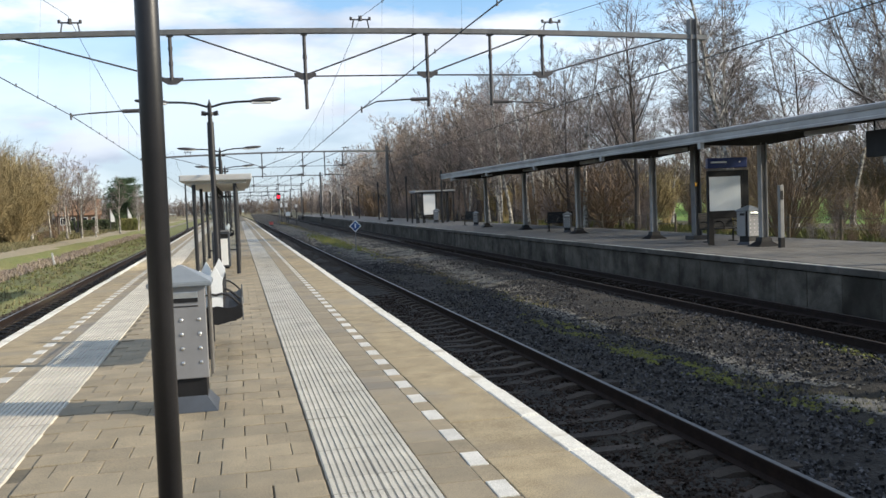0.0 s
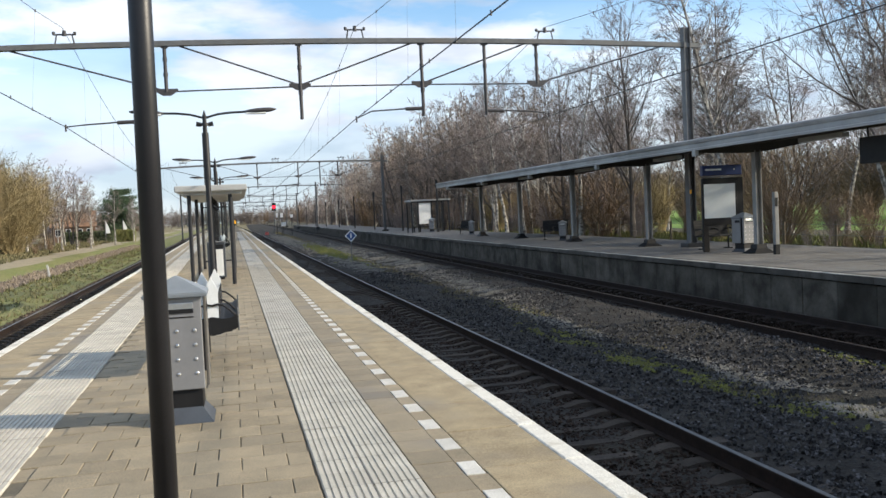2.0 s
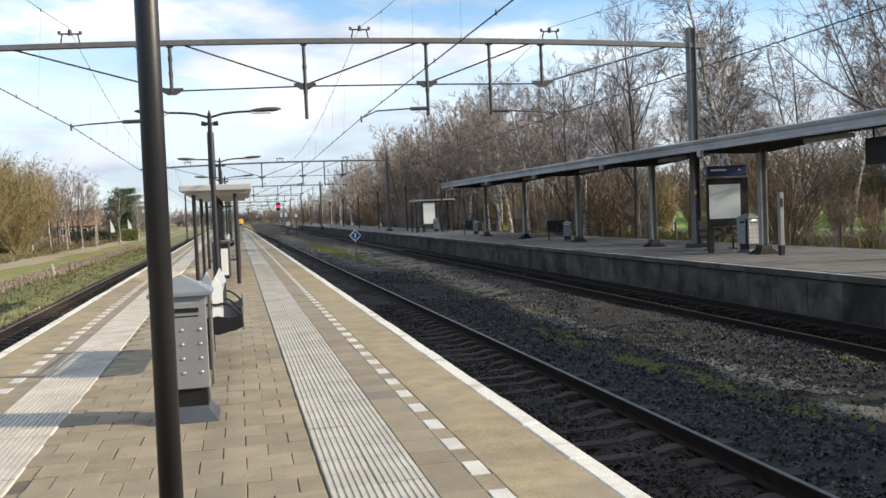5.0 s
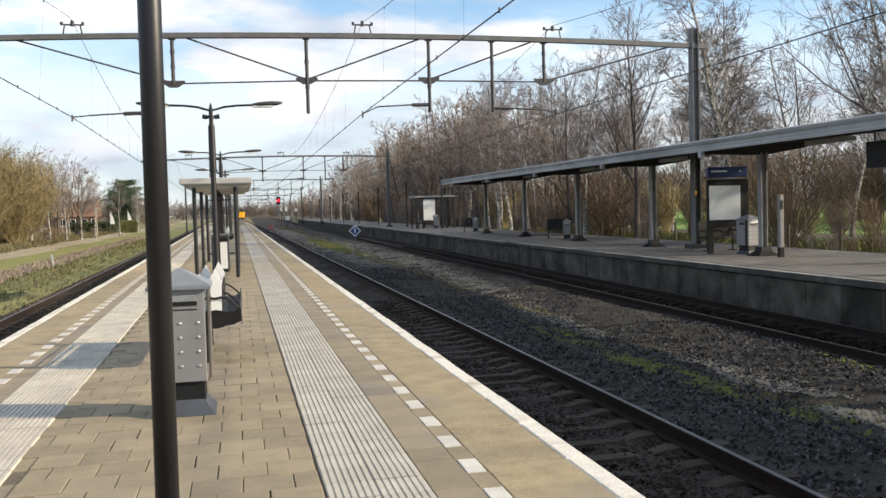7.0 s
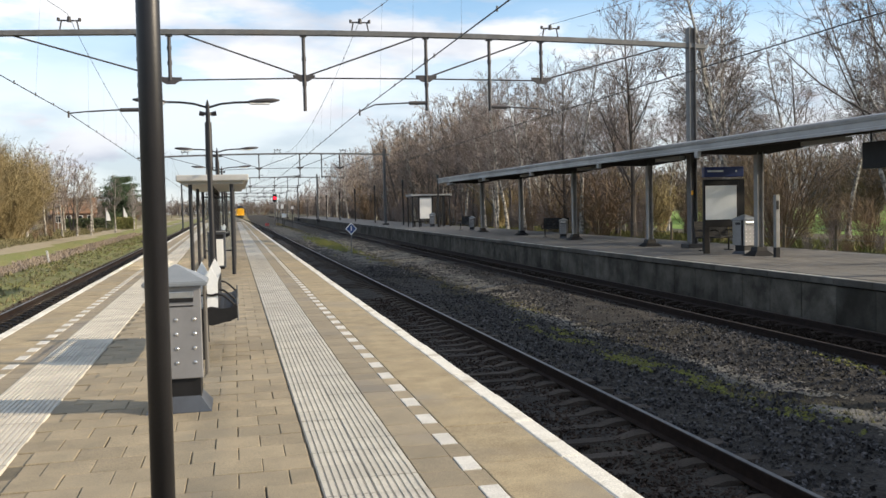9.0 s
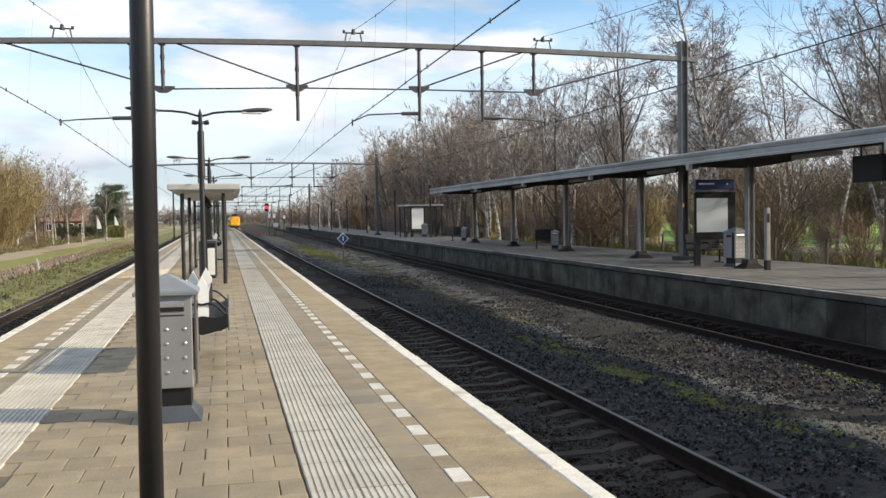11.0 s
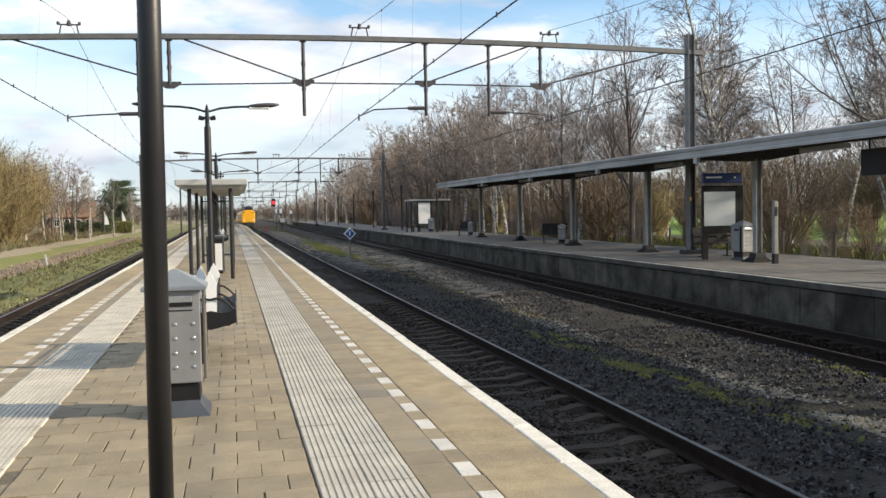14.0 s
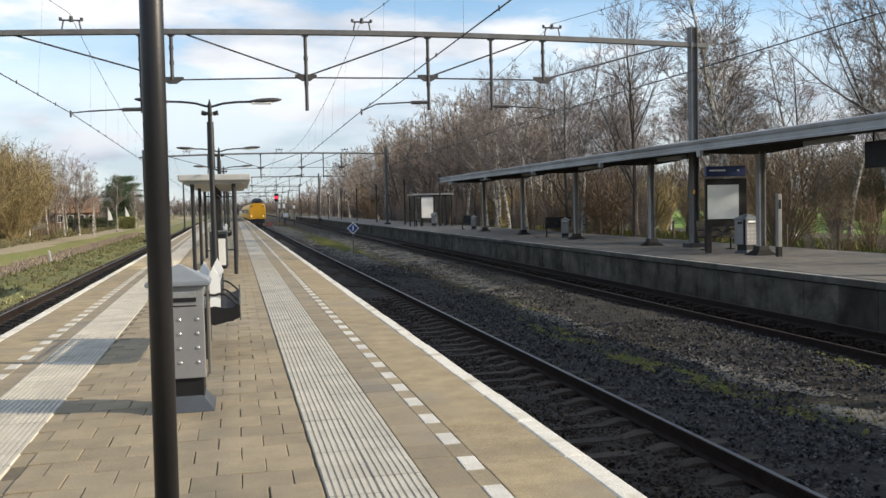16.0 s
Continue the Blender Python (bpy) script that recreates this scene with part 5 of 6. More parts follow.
OAKS = [bare_tree(11 + i, 13, spread=0.42, limbs=24, dense=1.2, twig_r=0.0095, low=0.16) for i in range(3)]
BIRCHES = [bare_tree(31 + i, 13, spread=0.29, limbs=24, dense=1.2, droop=0.14, twig_r=0.0095, bark=BIRCH, fork=i == 1, low=0.3) for i in range(3)]
FAR_TREES = [bare_tree(51 + i, 13, spread=0.34, limbs=16, dense=0.95, twig_r=0.019, fine=1, fork=i == 2, bark=BIRCH if i == 1 else BARK, twig=FAR_TWIG) for i in range(4)]
DISTANT_TREES = [bare_tree(61 + i, 13, spread=0.34, limbs=12, dense=0.7, twig_r=0.032, fine=1, bark=BIRCH if i == 1 else BARK, twig=TWIG) for i in range(4)]
DISTANT_EDGES = [shrub(95 + i, 6.5, stems=18, lean=0.75, twig_r=0.06, bark=BARK, twig=RED_TWIG if i == 1 else TWIG, dense=0.85) for i in range(3)]
EDGES = [shrub(91 + i, 6.5, stems=28, lean=0.75, twig_r=0.035, bark=BARK, twig=RED_TWIG if i == 1 else TWIG, dense=1.1) for i in range(3)]
FINE_EDGES = [shrub(191 + i, 6.5, stems=34, lean=0.7, twig_r=0.012, bark=BARK, twig=(OLIVE_TWIG, RED_TWIG, TWIG)[i], dense=1.5) for i in range(3)]
THICKETS = [shrub(71 + i, 3.2, stems=20, dense=1.3, twig=RED_TWIG if i % 2 else TWIG, bark=BARK) for i in range(3)]
WILLOWS = [shrub(81 + i, 6.5, stems=52, lean=0.85, twig_r=0.013, bark=YELLOW_TWIG, twig=YELLOW_TWIG, dense=2.4) for i in range(2)]
DISTANT, BRUSH = [], []      # far trees and far undergrowth: (meshes, pose, scale)


def join_plants(plants, k, name, label):
    """Far plants, too many to count, as one mesh."""
    kinds, verts, faces, base, slots = [], [], [], 0, []
    for meshes, m, scale in plants:
        me = meshes[k]
        if me.materials[0] not in kinds:
            kinds.append(me.materials[0])
        n = len(me.vertices)
        co = np.empty(n * 3)
        me.vertices.foreach_get("co", co)
        full = np.array(m @ Matrix.Scale(scale, 4))
        verts.append((np.c_[co.reshape(-1, 3), np.ones(n)] @ full.T)[:, :3])
        own = [tuple(i + base for i in p.vertices) for p in me.polygons]
        faces += own
        slots += [kinds.index(me.materials[0])] * len(own)
        base += n
    far = bpy.data.meshes.new(name)
    far.from_pydata(np.concatenate(verts).tolist(), [], faces)
    for mat in kinds:
        far.materials.append(mat)
    far.polygons.foreach_set("material_index", slots)
    tagged(new(name, far), label, "trees", "", "stuff")


def build_distant_wood():
    join_plants(DISTANT, 0, "distant_trunks", "bare trunks of the distant wood")
    join_plants(DISTANT, 1, "distant_crowns", "brown bare crowns of the distant wood")
    join_plants(BRUSH, 0, "distant_undergrowth", "brown bare undergrowth of the distant wood")


TREE_PARTS, SHRUB_PARTS = ("trunk", "crown"), ("crown",)


def build_woods():
    r = random.Random(5)
    spots = []

    def free(x, y, gap):
        return all((x - a) ** 2 + (y - b) ** 2 > gap * gap for a, b in spots)

    def put(x, y, kinds, scale, label, gap, z=-0.45):
        spots.append((x, y))
        if y > 175 or x > 60:
            DISTANT.append((r.choice(kinds), pose(x, y, z, 0, 0, r.uniform(0, 360)), scale))
            return
        plant(r.choice(kinds), TREE_PARTS, pose(x, y, z, r.uniform(-2, 2), r.uniform(-2, 2), r.uniform(0, 360)), scale,
              "tree", label, "tree", "trees behind the platform")

    oak = "bare grey-brown tree with a fine twiggy crown"
    birch = "bare birch with a pale trunk and drooping twigs"
    # tall ones that stand out
    for x, y, kinds, scale, label in ((20.6, 45.0, OAKS, 0.98, oak), (22.2, 37.6, BIRCHES, 1.12, birch), (24.9, 30.4, OAKS, 1.12, oak), (23.3, 41.0, BIRCHES, 0.98, birch),
                                      (18.9, 68.5, BIRCHES, 0.8, birch), (18.8, 65.2, BIRCHES, 0.7, birch), (18.8, 62.2, BIRCHES, 0.85, birch), (18.7, 57.9, BIRCHES, 0.9, birch), (18.6, 47.6, BIRCHES, 0.85, birch),
                                      (19.8, 53.0, OAKS, 0.82, oak), (20.2, 61.0, BIRCHES, 0.86, birch), (27.5, 33.0, BIRCHES, 1.0, birch), (20.0, 69.0, OAKS, 0.92, oak)):
        put(x, y, kinds, scale, label, 3)
    tries = 0
    while tries < 900 and len(spots) < 56:
        tries += 1
        y = r.uniform(20, 110)
        x = far_x(y) + r.uniform(7.0, 19)
        if free(x, y, 3.2) and not (x < 22 and y < 34):
            kinds, label = (BIRCHES, birch) if r.random() < 0.5 else (OAKS, oak)
            put(x, y, kinds, r.uniform(0.68, 0.90) if y < 70 else r.uniform(0.8, 1.02), label, 3.2)
    near = len(spots)
    tries = 0
    while tries < 2000 and len(spots) < near + 150:
        tries += 1
        y = r.uniform(95, 620)
        x = far_x(y) + r.uniform(6.5, 22 + y * 0.03) + 0.012 * (y - 60)
        if free(x, y, 3.6 + y * 0.008):
            put(x, y, FAR_TREES if y < 190 else DISTANT_TREES, r.uniform(0.82, 1.06), oak, 3.6)
    for i in range(84):
        y = r.uniform(74, 240)
        put(far_x(y) + r.uniform(7, 15) + 0.012 * (y - 60), y, FAR_TREES if y < 190 else DISTANT_TREES, r.uniform(0.9, 1.1) + 0.0012 * (min(y, 170) - 74), oak, 3)
    # beyond the meadow
    for i in range(16):
        x, y = r.uniform(62, 120), r.uniform(30, 170)
        put(x, y, FAR_TREES, r.uniform(0.8, 1.1), oak, 4)
    # unseen trees behind and beside the camera, added towards the sun to give shade
    for i in range(30):
        x, y = r.uniform(19.5, 30), r.uniform(-26, 19)
        if x / max(y, 0.1) > 0.95:
            put(x, y, DISTANT_TREES, r.uniform(0.42, 0.52), oak, 3)
    # undergrowth
    n = 0
    for k in range(600):
        y = r.uniform(14, 150)
        x = far_x(y) + 6.9 + abs(r.gauss(0, 3.2))
        if n < 68:
            n += 1
            plant(r.choice(THICKETS), SHRUB_PARTS, pose(x, y, -0.45, 0, 0, r.uniform(0, 360)), r.uniform(0.55, 1.25) if y > 45 else r.uniform(0.25, 0.5), "shrub",
                  "bare brown thicket of thin stems behind the platform", "shrub", "undergrowth")


def build_wood_edge():
    r = random.Random(33)

    def edge(x, y, z, s, label):
        if y > 175 or x > 44:
            BRUSH.append((r.choice(DISTANT_EDGES if y > 175 else EDGES), pose(x, y, z, 0, 0, r.uniform(0, 360)), s))
            return
        plant(r.choice(FINE_EDGES if y < 90 and x > 0 else EDGES), SHRUB_PARTS, pose(x, y, z, 0, 0, r.uniform(0, 360)), s, "thicket", label, "thicket", "wood edges")
    for i in range(52):
        y = 46 + 100 * r.random()
        edge(far_x(y) + r.uniform(10, 20), y, -0.5, r.uniform(0.4, 0.7), "dense bare undergrowth of the birch wood")
    for i in range(60):
        y = r.uniform(75, 260)
        edge(far_x(y) + r.uniform(7.5, 12) + 0.012 * (y - 60), y, -0.5, r.uniform(0.4, 0.7), "dense bare undergrowth of the birch wood")
    for i in range(80):
        y = 45 + 150 * i / 80
        edge(48 + 0.05 * y + r.uniform(-3, 7), y, -0.5, r.uniform(0.8, 1.3), "brown wood edge beyond the meadow")
    for i in range(90):
        y = r.uniform(190, 330)
        edge(-0.04 * y - 9 - 90 * r.random(), y, -0.7, r.uniform(0.55, 0.95), "grey-brown thicket in the distance")
    for i in range(26):
        y = r.uniform(105, 185)
        edge(-0.10 * y - r.uniform(12, 34), y, -0.5, r.uniform(0.55, 0.95), "brown thicket beside the house")
    for i in range(110):
        edge(-100 + 1.7 * i + r.uniform(-1, 1), 735 + r.uniform(-30, 25), -0.7, r.uniform(1.2, 2.2), "far wood closing the view along the line")
    for i in range(60):
        y = r.uniform(150, 600)
        edge(far_x(y) + r.uniform(7, 16) + 0.012 * (y - 60), y, -0.7, r.uniform(0.7, 1.2), "dense bare undergrowth of the birch wood")


def build_russet_shrubs():
    r = random.Random(14)
    for i in range(16):
        y = r.uniform(27, 46)
        x = far_x(y) + r.uniform(9, 17)
        if x / y < 0.78:
            plant(FINE_EDGES[i % 3], SHRUB_PARTS, pose(x, y, -0.5, 0, 0, r.uniform(0, 360)), r.uniform(0.3, 0.52), "thicket", "bare brown undergrowth between the trees", "thicket", "wood edges")
    plant(FINE_EDGES[1], SHRUB_PARTS, pose(20.6, 31.6, -0.5), 0.78, "thicket", "tall russet brown shrub behind the platform", "thicket", "russet undergrowth")
    for x, y, s in ((19.8, 47.0, 0.62), (21.4, 51.0, 0.7), (20.2, 56.0, 0.55)):
        plant(EDGES[1], SHRUB_PARTS, pose(x, y, -0.5, 0, 0, r.uniform(0, 360)), s, "thicket", "russet brown beech undergrowth behind the platform", "thicket", "russet undergrowth")


def needle_tree(m, height):
    t = thing("pine_tree", "dark green pine with a broad rounded crown", "tree", "", m)
    r = random.Random(3)
    w = Wood(4)
    trunk = w.path(Vector((0, 0, -0.2)), Vector((0.02, 0, 1)), height * 0.92, 7, 0.04, 0.02)
    w.limb(trunk, [0.2 * (1 - i / 8.5) for i in range(8)], 8, 0)
    verts, faces = w.sets[1]
    for k in range(84):
        u = r.uniform(0.12, 1.0)
        i = min(int(u * 7), 6)
        p = trunk[i].lerp(trunk[i + 1], u * 7 - i)
        a = r.uniform(0, 2 * math.pi)
        reach = height * 0.5 * math.sin(math.pi * (0.22 + 0.7 * u)) * r.uniform(0.55, 1.1)
        limb = w.path(p, Vector((math.cos(a), math.sin(a), 0.25)), reach, 4, 0.12, 0.06)
        w.limb(limb, [0.05, 0.04, 0.03, 0.02, 0.01], 4, 0)
        for q in limb[1:]:
            for c in range(44):
                s = q + Vector((r.gauss(0, 0.55), r.gauss(0, 0.55), r.gauss(0.05, 0.14)))
                d = Vector((r.gauss(0, 1), r.gauss(0, 1), r.gauss(0.3, 0.8))).normalized()
                e = d.orthogonal().normalized() * 0.06
                n0 = len(verts)
                verts.extend((s - e, s + e, s + d * 0.36))
                faces.append((n0, n0 + 1, n0 + 2))
    for me, n in zip(w.meshes(("trunk", "crown"), (BARK, NEEDLES)), TREE_PARTS):
        ob = new(n, me)
        ob.parent = t


def build_left_side():
    r = random.Random(9)
    for x, y, s in ((-16.4, 66, 0.95), (-18.3, 70, 1.05), (-20.5, 74, 1.1), (-16.9, 76, 0.9), (-23.0, 80, 1.1), (-19.0, 84, 0.85), (-25.5, 88, 1.0), (-17.8, 61, 0.8), (-15.6, 58, 0.75), (-17.0, 71, 1.0), (-19.6, 79, 1.05), (-21.5, 69, 1.0)):
        plant(r.choice(WILLOWS), SHRUB_PARTS, pose(x * 1.38, y * 1.38, -0.5, 0, 0, r.uniform(0, 360)), s * 1.38, "willow_shrub", "tall yellowish bare willow shrub beside the path", "shrub", "willows beside the path")
    for x, y, s in ((-20.6, 93, 1.0), (-21.8, 95, 1.15), (-23.2, 97, 1.18), (-24.4, 96, 1.1), (-21.6, 99, 1.0), (-23.2, 102, 1.1), (-20.4, 90, 0.8), (-22.6, 91, 0.9)):
        plant(r.choice(WILLOWS), SHRUB_PARTS, pose(x, y, -0.5, 0, 0, r.uniform(0, 360)), s, "willow_shrub", "tall yellowish bare willow shrub beside the path", "shrub", "willows beside the path")
    for x, y, s in ((-20.2, 96, 0.74), (-21.4, 99, 0.7), (-18.2, 103, 0.66), (-16.0, 108, 0.55), (-19.6, 102, 0.72), (-17.2, 106, 0.62), (-22.5, 104, 0.6), (-24.5, 110, 0.66), (-15.2, 122, 0.55), (-28, 120, 0.6), (-20.5, 118, 0.5), (-14.3, 135, 0.5), (-31, 135, 0.7), (-34, 118, 0.7), (-27, 150, 0.55)):
        plant(r.choice(BIRCHES), TREE_PARTS, pose(x, y, -0.5, 0, 0, r.uniform(0, 360)), s, "tree", "bare birch and alder crown near the house", "tree", "trees near the house")
    for i in range(28):
        y = r.uniform(230, 640)
        x = -r.uniform(9, 150) - 0.03 * y
        plant(r.choice(DISTANT_TREES), TREE_PARTS, pose(x, y, -0.6, 0, 0, r.uniform(0, 360)), r.uniform(0.5, 0.95), "tree", "bare tree in the distant wood edge", "tree", "distant wood edge")
    for i in range(24):
        y = r.uniform(560, 700)
        x = r.uniform(-40, 40)
        if abs(x - 0) > 8:
            plant(r.choice(DISTANT_TREES), TREE_PARTS, pose(x, y, -0.6, 0, 0, r.uniform(0, 360)), r.uniform(0.7, 1.0), "tree", "bare tree in the distant wood edge", "tree", "distant wood edge")
    for x, y, s in ((-22.5, 122, 0.82), (-20.3, 125, 0.74), (-18.8, 128, 0.68), (-21.4, 129, 0.78), (-24.5, 128, 0.85), (-23.6, 134, 0.8)):
        plant(r.choice(FAR_TREES), TREE_PARTS, pose(x, y, -0.5, 0, 0, r.uniform(0, 360)), s, "tree", "bare birch and alder crown near the house", "tree", "trees near the house")
    needle_tree(pose(-20.4, 168, -0.5), 9.2)
    # low scrub along the verge
    for i in range(40):
        y = r.uniform(34, 130)
        x = -0.022 * y - r.uniform(16.4, 24)
        plant(r.choice(THICKETS), SHRUB_PARTS, pose(x, y, -0.75, 0, 0, r.uniform(0, 360)), r.uniform(0.25, 0.6), "shrub", "low bare scrub on the grassy verge", "shrub", "scrub on the verge")


def build_grass():
    r = random.Random(21)

    def blades(name, mat, count, place, h, label):
        verts, faces = [], []
        for i in range(count):
            x, y, z = place()
            for b in range(5):
                a = r.uniform(0, 2 * math.pi)
                hh = h * r.uniform(0.5, 1.3)
                wd = hh * 0.09 + 0.004 + 0.0004 * y
                px, py = x + r.gauss(0, h * 0.4), y + r.gauss(0, h * 0.4)
                dx, dy = math.cos(a) * wd, math.sin(a) * wd
                lx, ly = r.gauss(0, 0.35) * hh, r.gauss(0, 0.35) * hh
                k = len(verts)
                verts += [(px - dx, py - dy, z), (px + dx, py + dy, z), (px + lx, py + ly, z + hh)]
                faces.append((k, k + 1, k + 2))
        me = bpy.data.meshes.new(name)
        me.from_pydata(verts, [], faces)
        me.materials.append(mat)
        tagged(new(name, me), label, "grass", "", "stuff")

    def band(x0, x1, y0, y1, z):
        def f():
            y = y0 + (y1 - y0) * r.random() ** 1.4
            x = -0.022 * y - r.uniform(x0, x1)
            return (x, y, ground_z(x, y) - 0.01)
        return f

    blades("verge_grass", GREEN_GRASS, 2200, band(6.4, 9.6, 20, 120, -1.06), 0.06, "dry tufts in the short green verge grass")
    blades("verge_tufts", DRY_GRASS, 700, band(6.3, 9.8, 20, 120, -1.06), 0.16, "dry straw tufts in the verge")
    blades("heath_grass", HEATH_TUFT, 6500, band(9.8, 12.6, 25, 150, -1.5), 0.22, "dry brown grass and heather in the ditch")
    blades("path_grass", DRY_GRASS, 9000, band(15.7, 26, 40, 150, -0.9), 0.22, "dry grass beside the sandy path")
    blades("track_weeds", DRY_GRASS, 9000, lambda: (lambda y: (6.0 + (far_x(y) - 11.8) * 0.5 + abs(r.gauss(0, 0.9)), y, -1.0))(9 + 190 * r.random() ** 1.3), 0.055, "low dry weeds on the old track bed")
    blades("platform_back_grass", GREEN_GRASS, 6000, lambda: (lambda y: (far_x(y) + r.uniform(6.3, 14), y, -0.5))(r.uniform(14, 110)), 0.36, "rough grass behind the platform")


build_woods()
build_wood_edge()
build_distant_wood()
build_russet_shrubs()
build_left_side()
build_grass()


# ---- paving pieces, laid into the platforms ----
def tile_mesh(name, w, l, mat, thick=0.034, chamfer=0.004):
    """A flat paving piece with chamfered edges, top at z = 0."""
    bm = bmesh.new()
    c = chamfer
    a = [bm.verts.new((x * w / 2, y * l / 2, -thick)) for x, y in ((-1, -1), (1, -1), (1, 1), (-1, 1))]
    b = [bm.verts.new((x * w / 2, y * l / 2, -c * 0.7)) for x, y in ((-1, -1), (1, -1), (1, 1), (-1, 1))]
    t = [bm.verts.new((x * (w / 2 - c), y * (l / 2 - c), 0)) for x, y in ((-1, -1), (1, -1), (1, 1), (-1, 1))]
    for p, q in ((a, b), (b, t)):
        for i in range(4):
            bm.faces.new((p[i], p[(i + 1) % 4], q[(i + 1) % 4], q[i]))
    bm.faces.new(t)
    return finish(bm, name, mat)


def rib_mesh(name, w, l, mat, ribs=7):
    """A tactile tile with ribs that run along y."""
    bm = bmesh.new()
    prof = [(-w / 2, -0.034), (-w / 2, -0.007)]
    pitch = w / ribs
    for i in range(ribs):
        x = -w / 2 + pitch * (i + 0.5)
        prof += [(x - pitch * 0.43, -0.007), (x - pitch * 0.33, 0.003), (x + pitch * 0.33, 0.003), (x + pitch * 0.43, -0.007)]
    prof += [(w / 2, -0.007), (w / 2, -0.034)]
    r0 = [bm.verts.new((x, -l / 2, z)) for x, z in prof]
    r1 = [bm.verts.new((x, l / 2, z)) for x, z in prof]
    for i in range(len(prof) - 1):
        bm.faces.new((r0[i], r0[i + 1], r1[i + 1], r1[i]))
    return finish(bm, name, mat)


def lay(name, me, poses, parent, keep, far_mat, label):
    """The nearest pieces as parts, the rest joined."""
    poses = sorted(poses, key=lambda m: abs(m.translation.y - 4) + 0.1 * abs(m.translation.x))
    for m in poses[:keep]:
        ob = new(name, me)
        ob.parent = parent
        ob.matrix_basis = m
    rest = poses[keep:]
    if not rest:
        return
    n = len(me.vertices)
    v0 = np.empty(n * 3)
    me.vertices.foreach_get("co", v0)
    v0 = np.c_[v0.reshape(-1, 3), np.ones(n)]
    f0 = [tuple(p.vertices) for p in me.polygons]
    verts, faces = [], []
    for k, m in enumerate(rest):
        verts.append((v0 @ np.array(m).T)[:, :3])
        faces += [tuple(i + k * n for i in f) for f in f0]
    far = bpy.data.meshes.new(name + "s_further_off")
    far.from_pydata(np.concatenate(verts).tolist(), [], faces)
    far.materials.append(far_mat)
    ob = new(name + "s_further_off", far)
    ob.parent = parent
    tagged(ob, label, "", "", "stuff")


ROW = 0.3175


def build_paving():
    r = random.Random(2)
    first, last = -3.0, 150.0
    turn = math.degrees(math.atan(0.0185))
    jit = lambda z=0.002: (r.gauss(0, 0.0015), r.gauss(0, 0.0015), r.gauss(0, z))
    pavers, ribs, left_ribs, blocks, slabs, edges, halves, sides = [], [], [], [], [], [], [], []
    n = int((last - first) / ROW)
    for k in range(n):
        y = first + k * ROW
        bend = near_bend(y)
        stagger = 0.1525 if k % 2 else 0.0
        # between the two ribbed strips
        x_left = left_x(y) + 1.545
        x = 0.445 + bend - 0.1525 - stagger
        while x > x_left + 0.1:
            a = jit()
            pavers.append(pose(x + a[0], y, a[2] - 0.001, r.gauss(0, 0.15), r.gauss(0, 0.15), r.gauss(0, 0.25)))
            x -= 0.305
        if k % 2:
            halves.append(pose(0.445 + bend - 0.075, y, -0.001))
        halves.append(pose(x + 0.305 - 0.1525 - 0.077, y, -0.009))
        # beside the ribbed strips
        for xx, drop in ((1.20 + bend, 0.001), (left_x(y) + 0.81, 0.006)):
            sides.append(pose(xx, y, jit(0.001)[2] - drop, 0, 0, r.gauss(0, 0.2)))
        for j in (0, 1):
            ribs.append(pose(0.46 + 0.15 + 0.302 * j + bend, y + r.gauss(0, 0.001), jit(0.001)[2]))
            left_ribs.append(pose(left_x(y) + 0.94 + 0.15 + 0.302 * j, y, jit(0.001)[2], 0, 0, turn))
    y = first + 0.285
    while y < last:
        for xx in (1.405 + near_bend(y), left_x(y) + 0.68):
            blocks.append(pose(xx, y, 0.001, 0, 0, r.gauss(0, 0.5)))
        y += 2 * ROW
    y = first
    while y < last + 60:
        slabs.append(pose(1.749 + near_bend(y), y, r.gauss(0, 0.0015), 0, 0, 0))
        slabs.append(pose(left_x(y) + 0.345, y, r.gauss(0, 0.0015), 0, 0, turn))
        edges.append(pose(2.10 + near_bend(y) + r.gauss(0, 0.003), y, r.gauss(0.001, 0.002), 0, 0, r.gauss(0, 0.1)))
        edges.append(pose(left_x(y) - 0.006 + r.gauss(0, 0.003), y, r.gauss(0.001, 0.002), 0, 0, turn))
        y += 1.0
    lay("paving_tile", tile_mesh("paving_tile", 0.299, ROW - 0.006, PAVER), pavers, ISLAND, 300, PAVER_FAR, "beige concrete paving tiles further along the platform")
    lay("half_tile", tile_mesh("half_tile", 0.148, ROW - 0.006, PAVER), halves, ISLAND, 200, PAVER_FAR, "beige half tiles further along the platform")
    lay("side_tile", tile_mesh("side_tile", 0.27, ROW - 0.006, PAVER_GREY), sides, ISLAND, 200, PAVER_GREY, "grey side tiles further along the platform")
    rib = rib_mesh("ribbed_tile", 0.298, ROW - 0.003, RIB)
    lay("ribbed_tile", rib, ribs, ISLAND, 150, RIB_FAR, "pale ribbed guide tiles further along the platform")
    lay("ribbed_tile", rib, left_ribs, ISLAND, 150, RIB_FAR, "pale ribbed guide tiles along the outer side")
    lay("white_block", tile_mesh("white_block", 0.122, 0.30, WHITE_TILE, 0.034, 0.004), blocks, ISLAND, 200, WHITE_TILE, "white marking blocks further along the platform")
    lay("edge_slab", tile_mesh("edge_slab", 0.545, 0.994, EDGE_SLAB, 0.034, 0.005), slabs, ISLAND, 160, EDGE_SLAB, "concrete edge slabs further along the platform")
    lay("edge_stone", tile_mesh("edge_stone", 0.15, 0.995, EDGE_WHITE, 0.09, 0.012), edges, ISLAND, 160, EDGE_WHITE, "white painted edge stones further along the platform")
    # filler row next to the white blocks
    fill = []
